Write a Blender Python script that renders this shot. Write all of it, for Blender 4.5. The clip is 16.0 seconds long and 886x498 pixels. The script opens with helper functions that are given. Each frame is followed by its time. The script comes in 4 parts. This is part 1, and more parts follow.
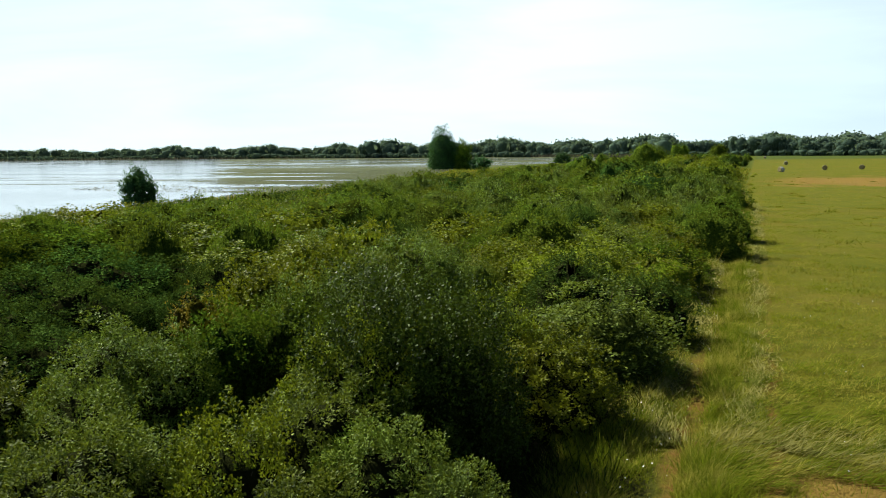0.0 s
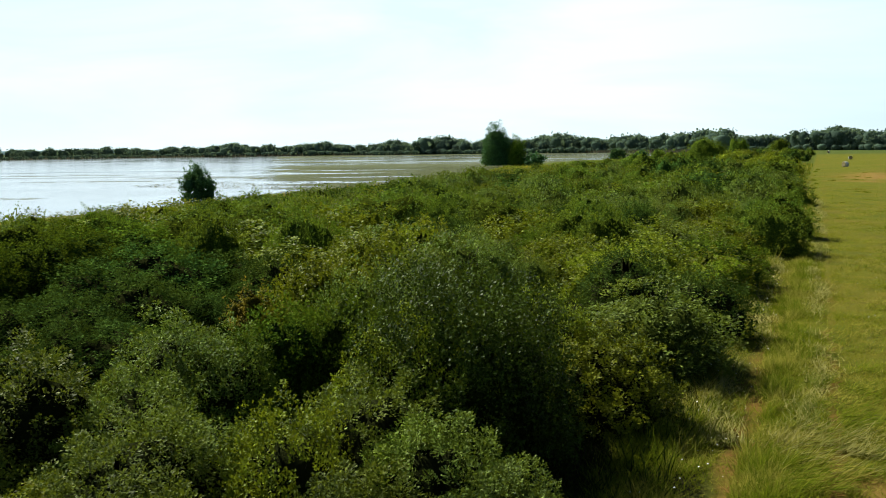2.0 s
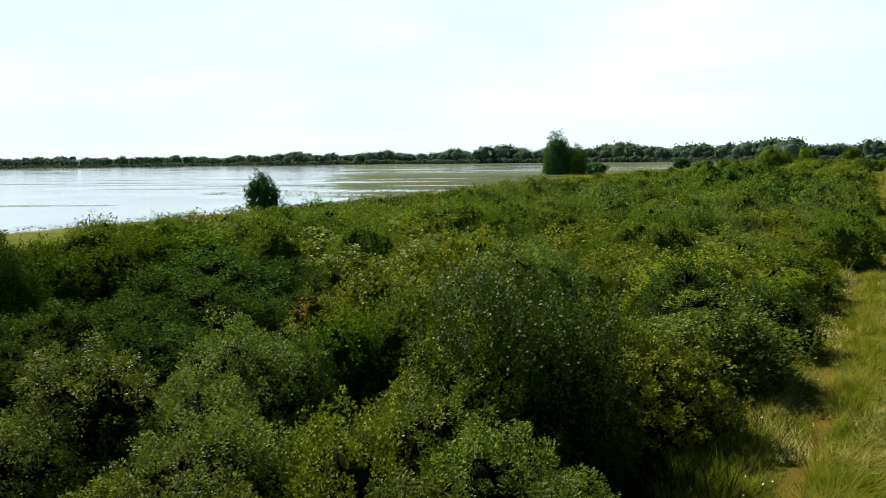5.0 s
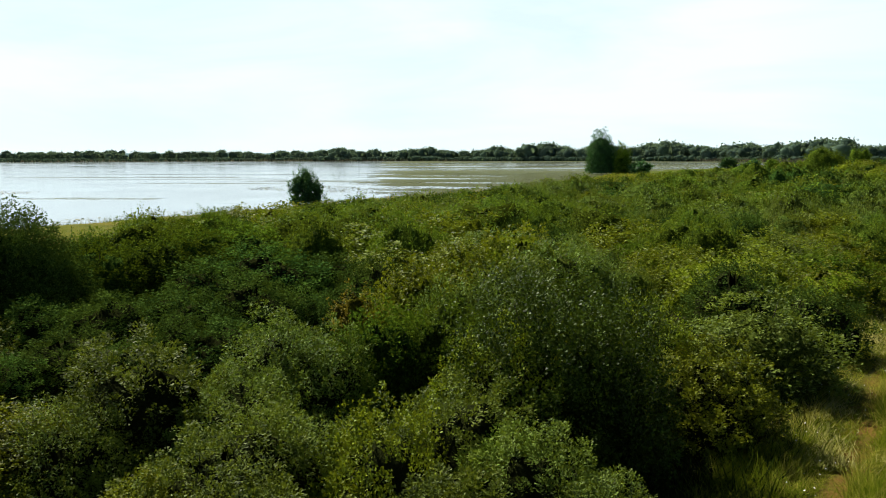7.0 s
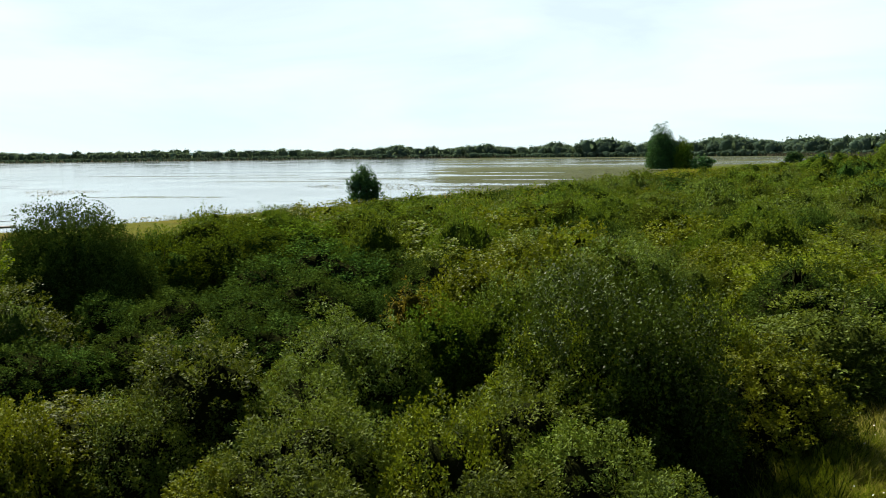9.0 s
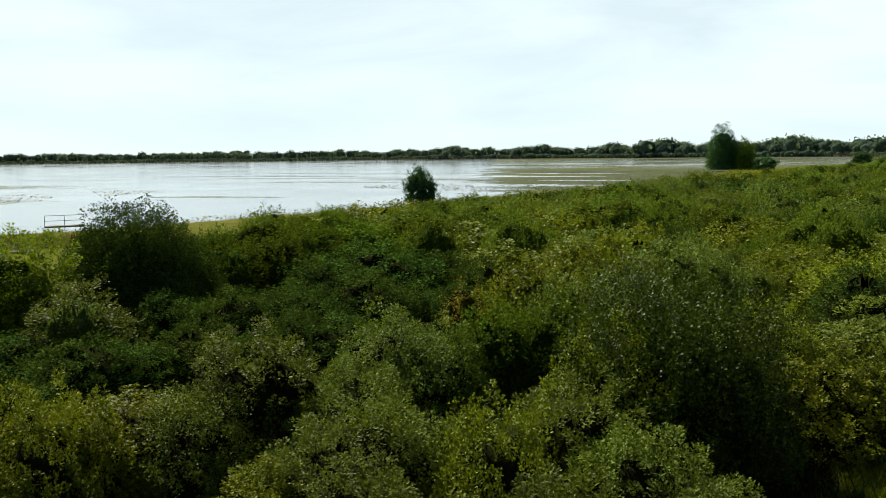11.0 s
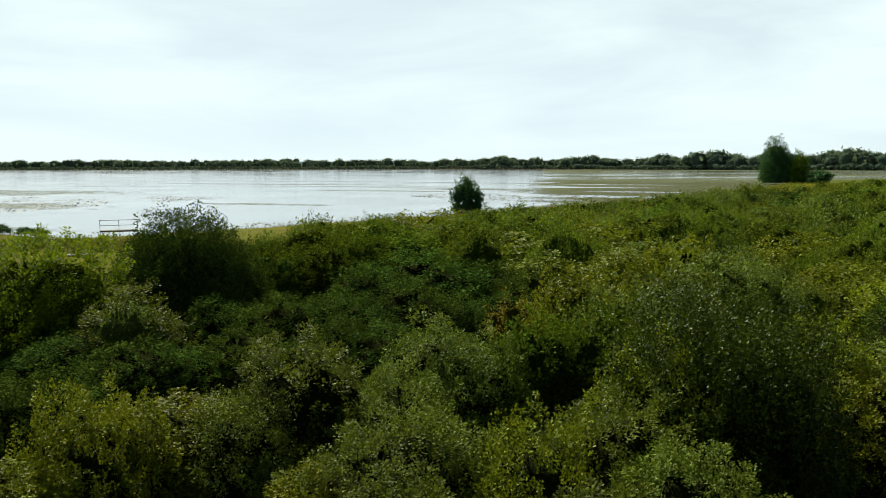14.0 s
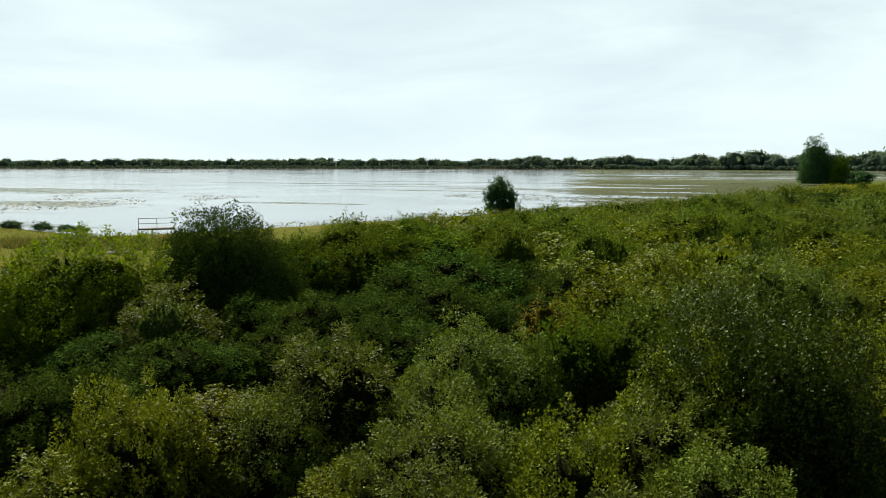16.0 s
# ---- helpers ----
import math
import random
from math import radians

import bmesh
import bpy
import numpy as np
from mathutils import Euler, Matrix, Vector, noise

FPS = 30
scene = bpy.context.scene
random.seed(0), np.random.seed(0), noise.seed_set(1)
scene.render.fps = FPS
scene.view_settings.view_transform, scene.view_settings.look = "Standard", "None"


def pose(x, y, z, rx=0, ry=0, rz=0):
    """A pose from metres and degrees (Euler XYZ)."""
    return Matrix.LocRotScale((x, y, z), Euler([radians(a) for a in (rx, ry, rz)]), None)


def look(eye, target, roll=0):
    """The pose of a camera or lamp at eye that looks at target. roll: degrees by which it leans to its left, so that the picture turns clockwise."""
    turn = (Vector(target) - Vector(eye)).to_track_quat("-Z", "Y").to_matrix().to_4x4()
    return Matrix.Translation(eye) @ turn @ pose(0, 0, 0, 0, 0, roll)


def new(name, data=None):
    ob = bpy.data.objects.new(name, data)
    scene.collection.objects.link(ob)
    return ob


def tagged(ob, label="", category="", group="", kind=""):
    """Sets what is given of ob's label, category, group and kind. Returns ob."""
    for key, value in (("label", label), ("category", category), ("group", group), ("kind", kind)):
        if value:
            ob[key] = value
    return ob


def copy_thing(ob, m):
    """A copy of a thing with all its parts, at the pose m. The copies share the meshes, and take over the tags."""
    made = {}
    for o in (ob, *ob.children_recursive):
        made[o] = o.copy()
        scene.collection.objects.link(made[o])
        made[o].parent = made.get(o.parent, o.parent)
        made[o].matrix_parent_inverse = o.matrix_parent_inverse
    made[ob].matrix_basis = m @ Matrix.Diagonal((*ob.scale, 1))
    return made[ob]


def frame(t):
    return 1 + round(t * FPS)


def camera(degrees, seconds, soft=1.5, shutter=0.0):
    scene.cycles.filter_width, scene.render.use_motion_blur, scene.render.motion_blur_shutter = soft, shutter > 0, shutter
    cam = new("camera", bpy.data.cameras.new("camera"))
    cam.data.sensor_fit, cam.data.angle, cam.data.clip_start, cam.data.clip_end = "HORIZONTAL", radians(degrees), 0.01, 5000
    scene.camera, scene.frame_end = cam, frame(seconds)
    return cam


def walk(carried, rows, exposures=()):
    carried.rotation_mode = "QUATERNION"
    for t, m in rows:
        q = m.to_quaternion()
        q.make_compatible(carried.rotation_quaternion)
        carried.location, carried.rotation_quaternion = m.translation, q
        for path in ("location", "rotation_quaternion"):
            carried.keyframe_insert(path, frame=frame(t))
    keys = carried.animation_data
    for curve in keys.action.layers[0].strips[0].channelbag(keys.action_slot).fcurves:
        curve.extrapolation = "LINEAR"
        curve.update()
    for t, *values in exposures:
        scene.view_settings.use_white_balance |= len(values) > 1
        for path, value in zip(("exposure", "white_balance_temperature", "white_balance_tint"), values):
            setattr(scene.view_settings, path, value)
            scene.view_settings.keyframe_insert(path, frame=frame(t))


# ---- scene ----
cam = camera(55.95, 16.0, soft=0.6)

# seconds, eye x y z in metres, yaw to the left, pitch up and lean in degrees
PATH = [
    (0.0, -0.000, 0.000, 6.500, 0.08, -6.79, -0.52),
    (0.5, 0.006, 0.008, 6.501, 0.85, -6.83, -0.57),
    (1.0, 0.003, 0.001, 6.499, 1.77, -6.94, -0.57),
    (1.5, 0.011, -0.003, 6.504, 2.79, -6.98, -0.74),
    (2.0, 0.021, -0.019, 6.508, 3.78, -7.00, -0.83),
    (2.5, 0.023, -0.025, 6.511, 4.69, -6.99, -0.92),
    (3.0, 0.020, -0.017, 6.510, 5.62, -6.82, -0.99),
    (3.5, 0.026, -0.029, 6.514, 6.34, -6.68, -1.08),
    (4.0, 0.025, -0.030, 6.512, 6.92, -6.47, -0.95),
    (6.5, 0.058, -0.115, 6.529, 9.76, -6.34, -0.39),
    (7.0, 0.058, -0.142, 6.546, 10.75, -6.52, -0.21),
    (7.5, 0.067, -0.147, 6.551, 12.09, -6.61, -0.31),
    (8.0, 0.071, -0.142, 6.548, 13.36, -6.62, -0.52),
    (8.5, 0.069, -0.145, 6.551, 14.06, -6.71, -0.58),
    (9.0, 0.086, -0.147, 6.557, 14.73, -6.70, -0.72),
    (11.5, 0.105, -0.177, 6.570, 19.43, -6.54, -0.77),
    (12.0, 0.120, -0.189, 6.581, 20.09, -6.45, -0.84),
    (12.5, 0.131, -0.196, 6.577, 20.55, -6.36, -0.80),
    (13.0, 0.122, -0.178, 6.574, 20.96, -6.15, -0.58),
    (13.5, 0.130, -0.169, 6.569, 21.38, -6.07, -0.34),
    (14.0, 0.122, -0.169, 6.571, 21.74, -5.92, -0.19),
    (14.5, 0.128, -0.189, 6.571, 22.22, -5.81, -0.05),
    (15.0, 0.131, -0.199, 6.574, 22.76, -5.78, 0.00),
    (15.5, 0.137, -0.220, 6.584, 23.35, -5.84, -0.02),
    (16.0, 0.134, -0.230, 6.591, 24.02, -5.94, -0.04),
]


def aim(x, y, z, yaw, pitch, lean):
    a, b = radians(yaw), radians(pitch)
    eye = Vector((x, y, z))
    way = Vector((-math.sin(a) * math.cos(b), math.cos(a) * math.cos(b), math.sin(b)))
    return look(eye, eye + 50 * way, lean)


EXPOSURE = 0.75
walk(cam, [(row[0], aim(*row[1:])) for row in PATH], [(0.0, EXPOSURE, 6350, 5.0), (4.0, EXPOSURE, 6400, 5.0), (14.5, EXPOSURE - 0.24, 6800, 5.0), (16.0, EXPOSURE - 0.24, 6800, 5.0)])

# ---- daylight: a high sun behind thin cloud, ahead and to the left ----
SUN_ELEVATION, SUN_YAW = 44.0, 47.0
world = bpy.data.worlds.new("sky")
scene.world = world
world.use_nodes = True
wt = world.node_tree
wt.nodes.clear()


def wnode(kind, **values):
    n = wt.nodes.new(kind)
    for key, value in values.items():
        n.inputs[key].default_value = value
    return n


w_out = wt.nodes.new("ShaderNodeOutputWorld")
w_bg = wnode("ShaderNodeBackground", Strength=0.05)
w_sky = wt.nodes.new("ShaderNodeTexSky")
w_sky.sky_type, w_sky.sun_disc = "NISHITA", False
w_sky.sun_elevation, w_sky.sun_rotation = radians(SUN_ELEVATION), radians(-SUN_YAW)
w_sky.air_density, w_sky.dust_density, w_sky.ozone_density = 0.40, 0.1, 3.0
w_co = wt.nodes.new("ShaderNodeTexCoord")
w_map = wt.nodes.new("ShaderNodeMapping")
w_map.inputs["Scale"].default_value = (1.0, 1.0, 5.0)
w_map.inputs["Rotation"].default_value = (0.12, 0.05, 0.4)
w_noise = wnode("ShaderNodeTexNoise", Scale=2.2, Detail=6.0, Roughness=0.55, Distortion=0.4)
w_ramp = wt.nodes.new("ShaderNodeMapRange")
for key, value in (("From Min", 0.36), ("From Max", 0.60), ("To Min", 0.80), ("To Max", 1.0)):
    w_ramp.inputs[key].default_value = value
w_sep = wt.nodes.new("ShaderNodeSeparateXYZ")
w_high = wt.nodes.new("ShaderNodeMapRange")
for key, value in (("From Min", 0.17), ("From Max", 0.48), ("To Min", 1.0), ("To Max", 0.04)):
    w_high.inputs[key].default_value = value
w_veil = wt.nodes.new("ShaderNodeMath")
w_veil.operation = "MULTIPLY"
wt.links.new(w_co.outputs["Generated"], w_sep.inputs["Vector"])
wt.links.new(w_sep.outputs["Z"], w_high.inputs["Value"])
# haze is brightest on the sun's side of the sky
w_dot = wt.nodes.new("ShaderNodeVectorMath")
w_dot.operation = "DOT_PRODUCT"
w_dot.inputs[1].default_value = (-math.sin(radians(SUN_YAW)), math.cos(radians(SUN_YAW)), 0.0)
w_side = wt.nodes.new("ShaderNodeMapRange")
for key, value in (("From Min", -0.70), ("From Max", 0.55), ("To Min", 0.03), ("To Max", 1.0)):
    w_side.inputs[key].default_value = value
w_lit = wt.nodes.new("ShaderNodeMath")
w_lit.operation = "MULTIPLY"
wt.links.new(w_co.outputs["Generated"], w_dot.inputs[0])
wt.links.new(w_dot.outputs["Value"], w_side.inputs["Value"])
wt.links.new(w_ramp.outputs["Result"], w_veil.inputs[0])
wt.links.new(w_high.outputs["Result"], w_veil.inputs[1])
w_mix = wt.nodes.new("ShaderNodeMix")
w_mix.data_type = "RGBA"
for socket in w_mix.inputs:
    if socket.type == "RGBA" and socket.name == "B":
        socket.default_value = (12.3, 14.3, 15.5, 1)
wt.links.new(w_co.outputs["Generated"], w_map.inputs["Vector"])
wt.links.new(w_map.outputs["Vector"], w_noise.inputs["Vector"])
wt.links.new(w_noise.outputs["Fac"], w_ramp.inputs["Value"])
wt.links.new(w_veil.outputs["Value"], w_lit.inputs[0])
wt.links.new(w_side.outputs["Result"], w_lit.inputs[1])
wt.links.new(w_lit.outputs["Value"], w_mix.inputs["Factor"])
for socket in w_mix.inputs:
    if socket.type == "RGBA" and socket.name == "A":
        wt.links.new(w_sky.outputs["Color"], socket)
for socket in w_mix.outputs:
    if socket.type == "RGBA":
        wt.links.new(socket, w_bg.inputs["Color"])
wt.links.new(w_bg.outputs["Background"], w_out.inputs["Surface"])

sun = new("sun", bpy.data.lights.new("sun", "SUN"))
sun.data.energy, sun.data.angle, sun.data.color = 5.0, radians(0.6), (1.0, 0.95, 0.84)
sa, se = radians(SUN_YAW), radians(SUN_ELEVATION)
SUN_WAY = Vector((-math.sin(sa) * math.cos(se), math.cos(sa) * math.cos(se), math.sin(se)))
sun.matrix_world = look(SUN_WAY * 300, (0, 0, 0))


# ---- materials ----
class Mat:
    """A node material being put together."""

    def __init__(self, name):
        self.m = bpy.data.materials.new(name)
        self.m.use_nodes = True
        self.t = self.m.node_tree
        self.t.nodes.clear()
        self.out = self.t.nodes.new("ShaderNodeOutputMaterial")

    def node(self, kind, **values):
        n = self.t.nodes.new(kind)
        for key, value in values.items():
            n.inputs[key.replace("_", " ")].default_value = value
        return n

    def link(self, a, b):
        self.t.links.new(a, b)

    def coords(self, scale=(1, 1, 1)):
        geo = self.t.nodes.new("ShaderNodeNewGeometry")
        mp = self.t.nodes.new("ShaderNodeMapping")
        mp.inputs["Scale"].default_value = scale
        self.link(geo.outputs["Position"], mp.inputs["Vector"])
        return mp.outputs["Vector"]

    def noise(self, scale, detail=4.0, rough=0.55, vector=None, distortion=0.0):
        n = self.node("ShaderNodeTexNoise", Scale=scale, Detail=detail, Roughness=rough, Distortion=distortion)
        self.link(vector if vector else self.coords(), n.inputs["Vector"])
        return n.outputs["Fac"]

    def remap(self, value, a, b, c=0.0, d=1.0, smooth=False):
        n = self.t.nodes.new("ShaderNodeMapRange")
        if smooth:
            n.interpolation_type = "SMOOTHSTEP"
        for key, v in (("From Min", a), ("From Max", b), ("To Min", c), ("To Max", d)):
            n.inputs[key].default_value = v
        self.link(value, n.inputs["Value"])
        return n.outputs["Result"]

    def math(self, op, a, b=0.0):
        n = self.t.nodes.new("ShaderNodeMath")
        n.operation = op
        for i, v in enumerate((a, b)):
            if isinstance(v, (int, float)):
                n.inputs[i].default_value = v
            else:
                self.link(v, n.inputs[i])
        return n.outputs["Value"]

    def mix(self, fac, a, b):
        n = self.t.nodes.new("ShaderNodeMix")
        n.data_type = "RGBA"
        fs, aa, bb = [q for q in n.inputs if q.enabled and (q.type == "RGBA" or q.name == "Factor")][:3]
        for s, v in ((fs, fac), (aa, a), (bb, b)):
            if isinstance(v, (int, float)):
                s.default_value = v
            elif isinstance(v, tuple):
                s.default_value = (*v, 1) if len(v) == 3 else v
            else:
                self.link(v, s)
        return [q for q in n.outputs if q.type == "RGBA"][0]

    def bump(self, height, strength, distance):
        n = self.node("ShaderNodeBump", Strength=strength, Distance=distance)
        self.link(height, n.inputs["Height"])
        return n.outputs["Normal"]

    def principled(self, color, rough=0.8, spec=0.3, normal=None, metal=0.0):
        n = self.node("ShaderNodeBsdfPrincipled", Metallic=metal)
        n.inputs["Specular IOR Level"].default_value = spec
        for s, v in ((n.inputs["Base Color"], color), (n.inputs["Roughness"], rough)):
            if isinstance(v, tuple):
                s.default_value = (*v, 1)
            elif isinstance(v, (int, float)):
                s.default_value = v
            else:
                self.link(v, s)
        if normal:
            self.link(normal, n.inputs["Normal"])
        return n.outputs["BSDF"]

    def done(self, shader):
        self.link(shader, self.out.inputs["Surface"])
        return self.m


def leaf_material(name, dark, light, young, through_part=0.4, gloss=0.35, rough=0.45):
    """Leaves: colour by leaf and by plant, some light let through, a waxy gloss."""
    k = Mat(name)
    geo = k.t.nodes.new("ShaderNodeNewGeometry")
    info = k.t.nodes.new("ShaderNodeObjectInfo")
    c = k.mix(k.math("POWER", geo.outputs["Random Per Island"], 2.2), tuple(0.72 * v for v in dark), tuple(1.45 * v for v in light))
    patch = k.remap(k.noise(0.7, 2.0), 0.42, 0.68)
    c = k.mix(k.math("MULTIPLY", patch, 0.6), c, young)
    hue = k.node("ShaderNodeHueSaturation")
    k.link(k.remap(info.outputs["Random"], 0, 1, 0.488, 0.518), hue.inputs["Hue"])
    k.link(k.remap(info.outputs["Random"], 0, 1, 0.72, 1.35), hue.inputs["Value"])
    k.link(c, hue.inputs["Color"])
    p = k.principled(hue.outputs["Color"], rough, gloss)
    tr = k.t.nodes.new("ShaderNodeBsdfTranslucent")
    warm = k.mix(0.5, hue.outputs["Color"], (young[0] * 1.3, young[1] * 1.25, young[2] * 0.6))
    k.link(warm, tr.inputs["Color"])
    mx = k.node("ShaderNodeMixShader", Fac=through_part)
    k.link(p, mx.inputs[1])
    k.link(tr.outputs["BSDF"], mx.inputs[2])
    return k.done(mx.outputs["Shader"])


LEAF = {
    "sallow": leaf_material("sallow_leaves", (0.042, 0.066, 0.011), (0.148, 0.202, 0.036), (0.215, 0.270, 0.027), 0.20, 0.04, 0.5),
    "dogwood": leaf_material("dogwood_leaves", (0.058, 0.080, 0.007), (0.190, 0.225, 0.014), (0.25, 0.27, 0.014), 0.20, 0.06, 0.5),
    "rust": leaf_material("yellowing_leaves", (0.12, 0.12, 0.010), (0.21, 0.19, 0.018), (0.27, 0.19, 0.020), 0.25, 0.03, 0.6),
    "blackthorn": leaf_material("blackthorn_leaves", (0.027, 0.0579, 0.0119), (0.0698, 0.1206, 0.0239), (0.1254, 0.1885, 0.0256), 0.12, 0.0, 0.7),
    "birch": leaf_material("birch_leaves", (0.016, 0.031, 0.004), (0.064, 0.100, 0.011), (0.092, 0.130, 0.011), 0.16, 0.05, 0.45),
    "thicket": leaf_material("thicket_leaves", (0.0387, 0.0784, 0.0098), (0.0999, 0.1589, 0.0154), (0.169, 0.2323, 0.0171), 0.16, 0.0, 0.7),
    "alder": leaf_material("alder_leaves", (0.055, 0.100, 0.012), (0.130, 0.190, 0.020), (0.18, 0.235, 0.020), 0.24, 0.02, 0.7),
    "willow": leaf_material("willow_leaves", (0.0325, 0.0815, 0.0283), (0.0724, 0.1499, 0.0501), (0.1007, 0.1899, 0.0458), 0.15, 0.02, 0.7),
    "ash": leaf_material("ash_leaves", (0.058, 0.120, 0.006), (0.135, 0.225, 0.011), (0.20, 0.29, 0.012), 0.40, 0.05, 0.6),
}


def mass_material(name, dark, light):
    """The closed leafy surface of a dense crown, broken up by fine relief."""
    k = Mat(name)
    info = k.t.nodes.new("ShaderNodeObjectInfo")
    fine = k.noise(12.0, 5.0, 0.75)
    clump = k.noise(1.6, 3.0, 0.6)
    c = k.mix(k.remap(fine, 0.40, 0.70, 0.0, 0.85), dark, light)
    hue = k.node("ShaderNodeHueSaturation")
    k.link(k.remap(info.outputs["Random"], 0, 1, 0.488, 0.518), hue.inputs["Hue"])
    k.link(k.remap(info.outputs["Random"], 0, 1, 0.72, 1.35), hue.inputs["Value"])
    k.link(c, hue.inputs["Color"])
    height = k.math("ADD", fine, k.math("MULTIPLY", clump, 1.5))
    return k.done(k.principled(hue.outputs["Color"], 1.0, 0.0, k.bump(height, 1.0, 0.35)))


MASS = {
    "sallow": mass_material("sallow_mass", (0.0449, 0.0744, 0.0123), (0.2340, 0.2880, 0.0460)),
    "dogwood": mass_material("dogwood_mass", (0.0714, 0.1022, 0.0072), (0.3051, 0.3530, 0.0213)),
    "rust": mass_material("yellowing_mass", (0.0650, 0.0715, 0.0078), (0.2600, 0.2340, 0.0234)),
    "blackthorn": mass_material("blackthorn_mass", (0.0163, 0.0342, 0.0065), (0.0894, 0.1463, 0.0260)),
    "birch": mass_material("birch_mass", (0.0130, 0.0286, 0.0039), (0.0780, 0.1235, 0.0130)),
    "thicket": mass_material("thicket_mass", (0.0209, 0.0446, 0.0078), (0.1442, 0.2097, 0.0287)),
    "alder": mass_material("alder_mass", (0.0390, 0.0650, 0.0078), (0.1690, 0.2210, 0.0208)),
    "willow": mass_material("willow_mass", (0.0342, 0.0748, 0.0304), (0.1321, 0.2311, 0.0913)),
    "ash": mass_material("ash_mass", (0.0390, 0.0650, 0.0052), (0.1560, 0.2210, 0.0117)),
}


def bark_material():
    k = Mat("shrub_bark")
    n = k.noise(18.0, 5.0)
    c = k.mix(n, (0.025, 0.020, 0.014), (0.085, 0.068, 0.05))
    return k.done(k.principled(c, 0.9, 0.2, k.bump(n, 0.6, 0.02)))


BARK = bark_material()


# twigs and old leaves, coloured near black to paint the shade inside crowns
def shade_twig_material():
    k = Mat("shade_dark_twigs")
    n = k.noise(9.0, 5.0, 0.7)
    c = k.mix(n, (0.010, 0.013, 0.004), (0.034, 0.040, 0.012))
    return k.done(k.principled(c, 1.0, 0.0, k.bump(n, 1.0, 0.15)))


SHADE_TWIGS = shade_twig_material()


# ---- helpers for meshes ----
def mesh_of(name, verts, faces, material=None, smooth=False):
    """A mesh from an array of points and an array of faces with the same number of corners."""
    me = bpy.data.meshes.new(name)
    v = np.asarray(verts, np.float32).reshape(-1, 3)
    f = np.asarray(faces, np.int32)
    me.vertices.add(len(v))
    me.vertices.foreach_set("co", v.ravel())
    me.loops.add(f.size)
    me.loops.foreach_set("vertex_index", f.ravel())
    me.polygons.add(len(f))
    me.polygons.foreach_set("loop_start", np.arange(len(f), dtype=np.int32) * f.shape[1])
    me.update(calc_edges=True)
    if smooth:
        me.shade_smooth()
    if material:
        me.materials.append(material)
    return me


def part(name, mesh, parent=None, label=""):
    ob = new(name, mesh)
    if parent:
        ob.parent = parent
    return tagged(ob, label)


def unit(v):
    return v / np.maximum(np.linalg.norm(v, axis=-1, keepdims=True), 1e-9)


def leaf_quads(rng, places, ways, length, width, facing=None):
    """One folded-flat diamond leaf at each place, pointing along its way and turned at random about it."""
    n = len(places)
    side = unit(np.cross(ways, rng.normal(size=(n, 3)) if facing is None else facing))
    ln = (length * rng.uniform(0.65, 1.3, n))[:, None]
    wd = (width * rng.uniform(0.7, 1.25, n))[:, None]
    lift = np.cross(side, ways) * ln * 0.12
    v = np.stack([places, places + ways * ln * 0.45 + side * wd * 0.5 + lift, places + ways * ln,
                  places + ways * ln * 0.45 - side * wd * 0.5 + lift], 1)
    return v.reshape(-1, 3), np.arange(n * 4, dtype=np.int32).reshape(n, 4)


def tubes(segments, sides=6):
    """Tapered limbs (start, end, radius, radius) as one array of points and quads; limbs that meet share the point where they meet."""
    vs, fs, nodes = [], [], {}

    def node(p):
        key = tuple(np.round(p, 4))
        if key not in nodes:
            nodes[key] = len(vs)
            vs.append(np.asarray(p, float))
        return nodes[key]

    for a, b, ra, rb in segments:
        a, b = np.asarray(a, float), np.asarray(b, float)
        i0, i1 = node(a), node(b)
        w = unit(b - a)
        p = unit(np.cross(w, (0.3, 0.9, 0.1)))
        q = np.cross(w, p)
        k = len(vs)
        for at, r in ((0.01, ra), (0.97, rb)):
            for g in range(sides):
                ang = 2 * math.pi * g / sides
                vs.append(a + (b - a) * at + (math.cos(ang) * p + math.sin(ang) * q) * r)
        for g in range(sides):
            h = (g + 1) % sides
            fs += [(k + g, k + h, k + sides + h, k + sides + g), (i0, k + h, k + g, i0), (i1, k + sides + g, k + sides + h, i1)]
    quads = np.array([f for f in fs if f[0] != f[3]])
    tris = np.array([f[:3] for f in fs if f[0] == f[3]])
    return np.array(vs), quads, tris


def limb_mesh(name, segments, sides, material):
    v, q, t = tubes(segments, sides)
    me = bpy.data.meshes.new(name)
    me.from_pydata(v.tolist(), [], q.tolist() + t.tolist())
    me.shade_smooth()
    me.materials.append(material)
    return me


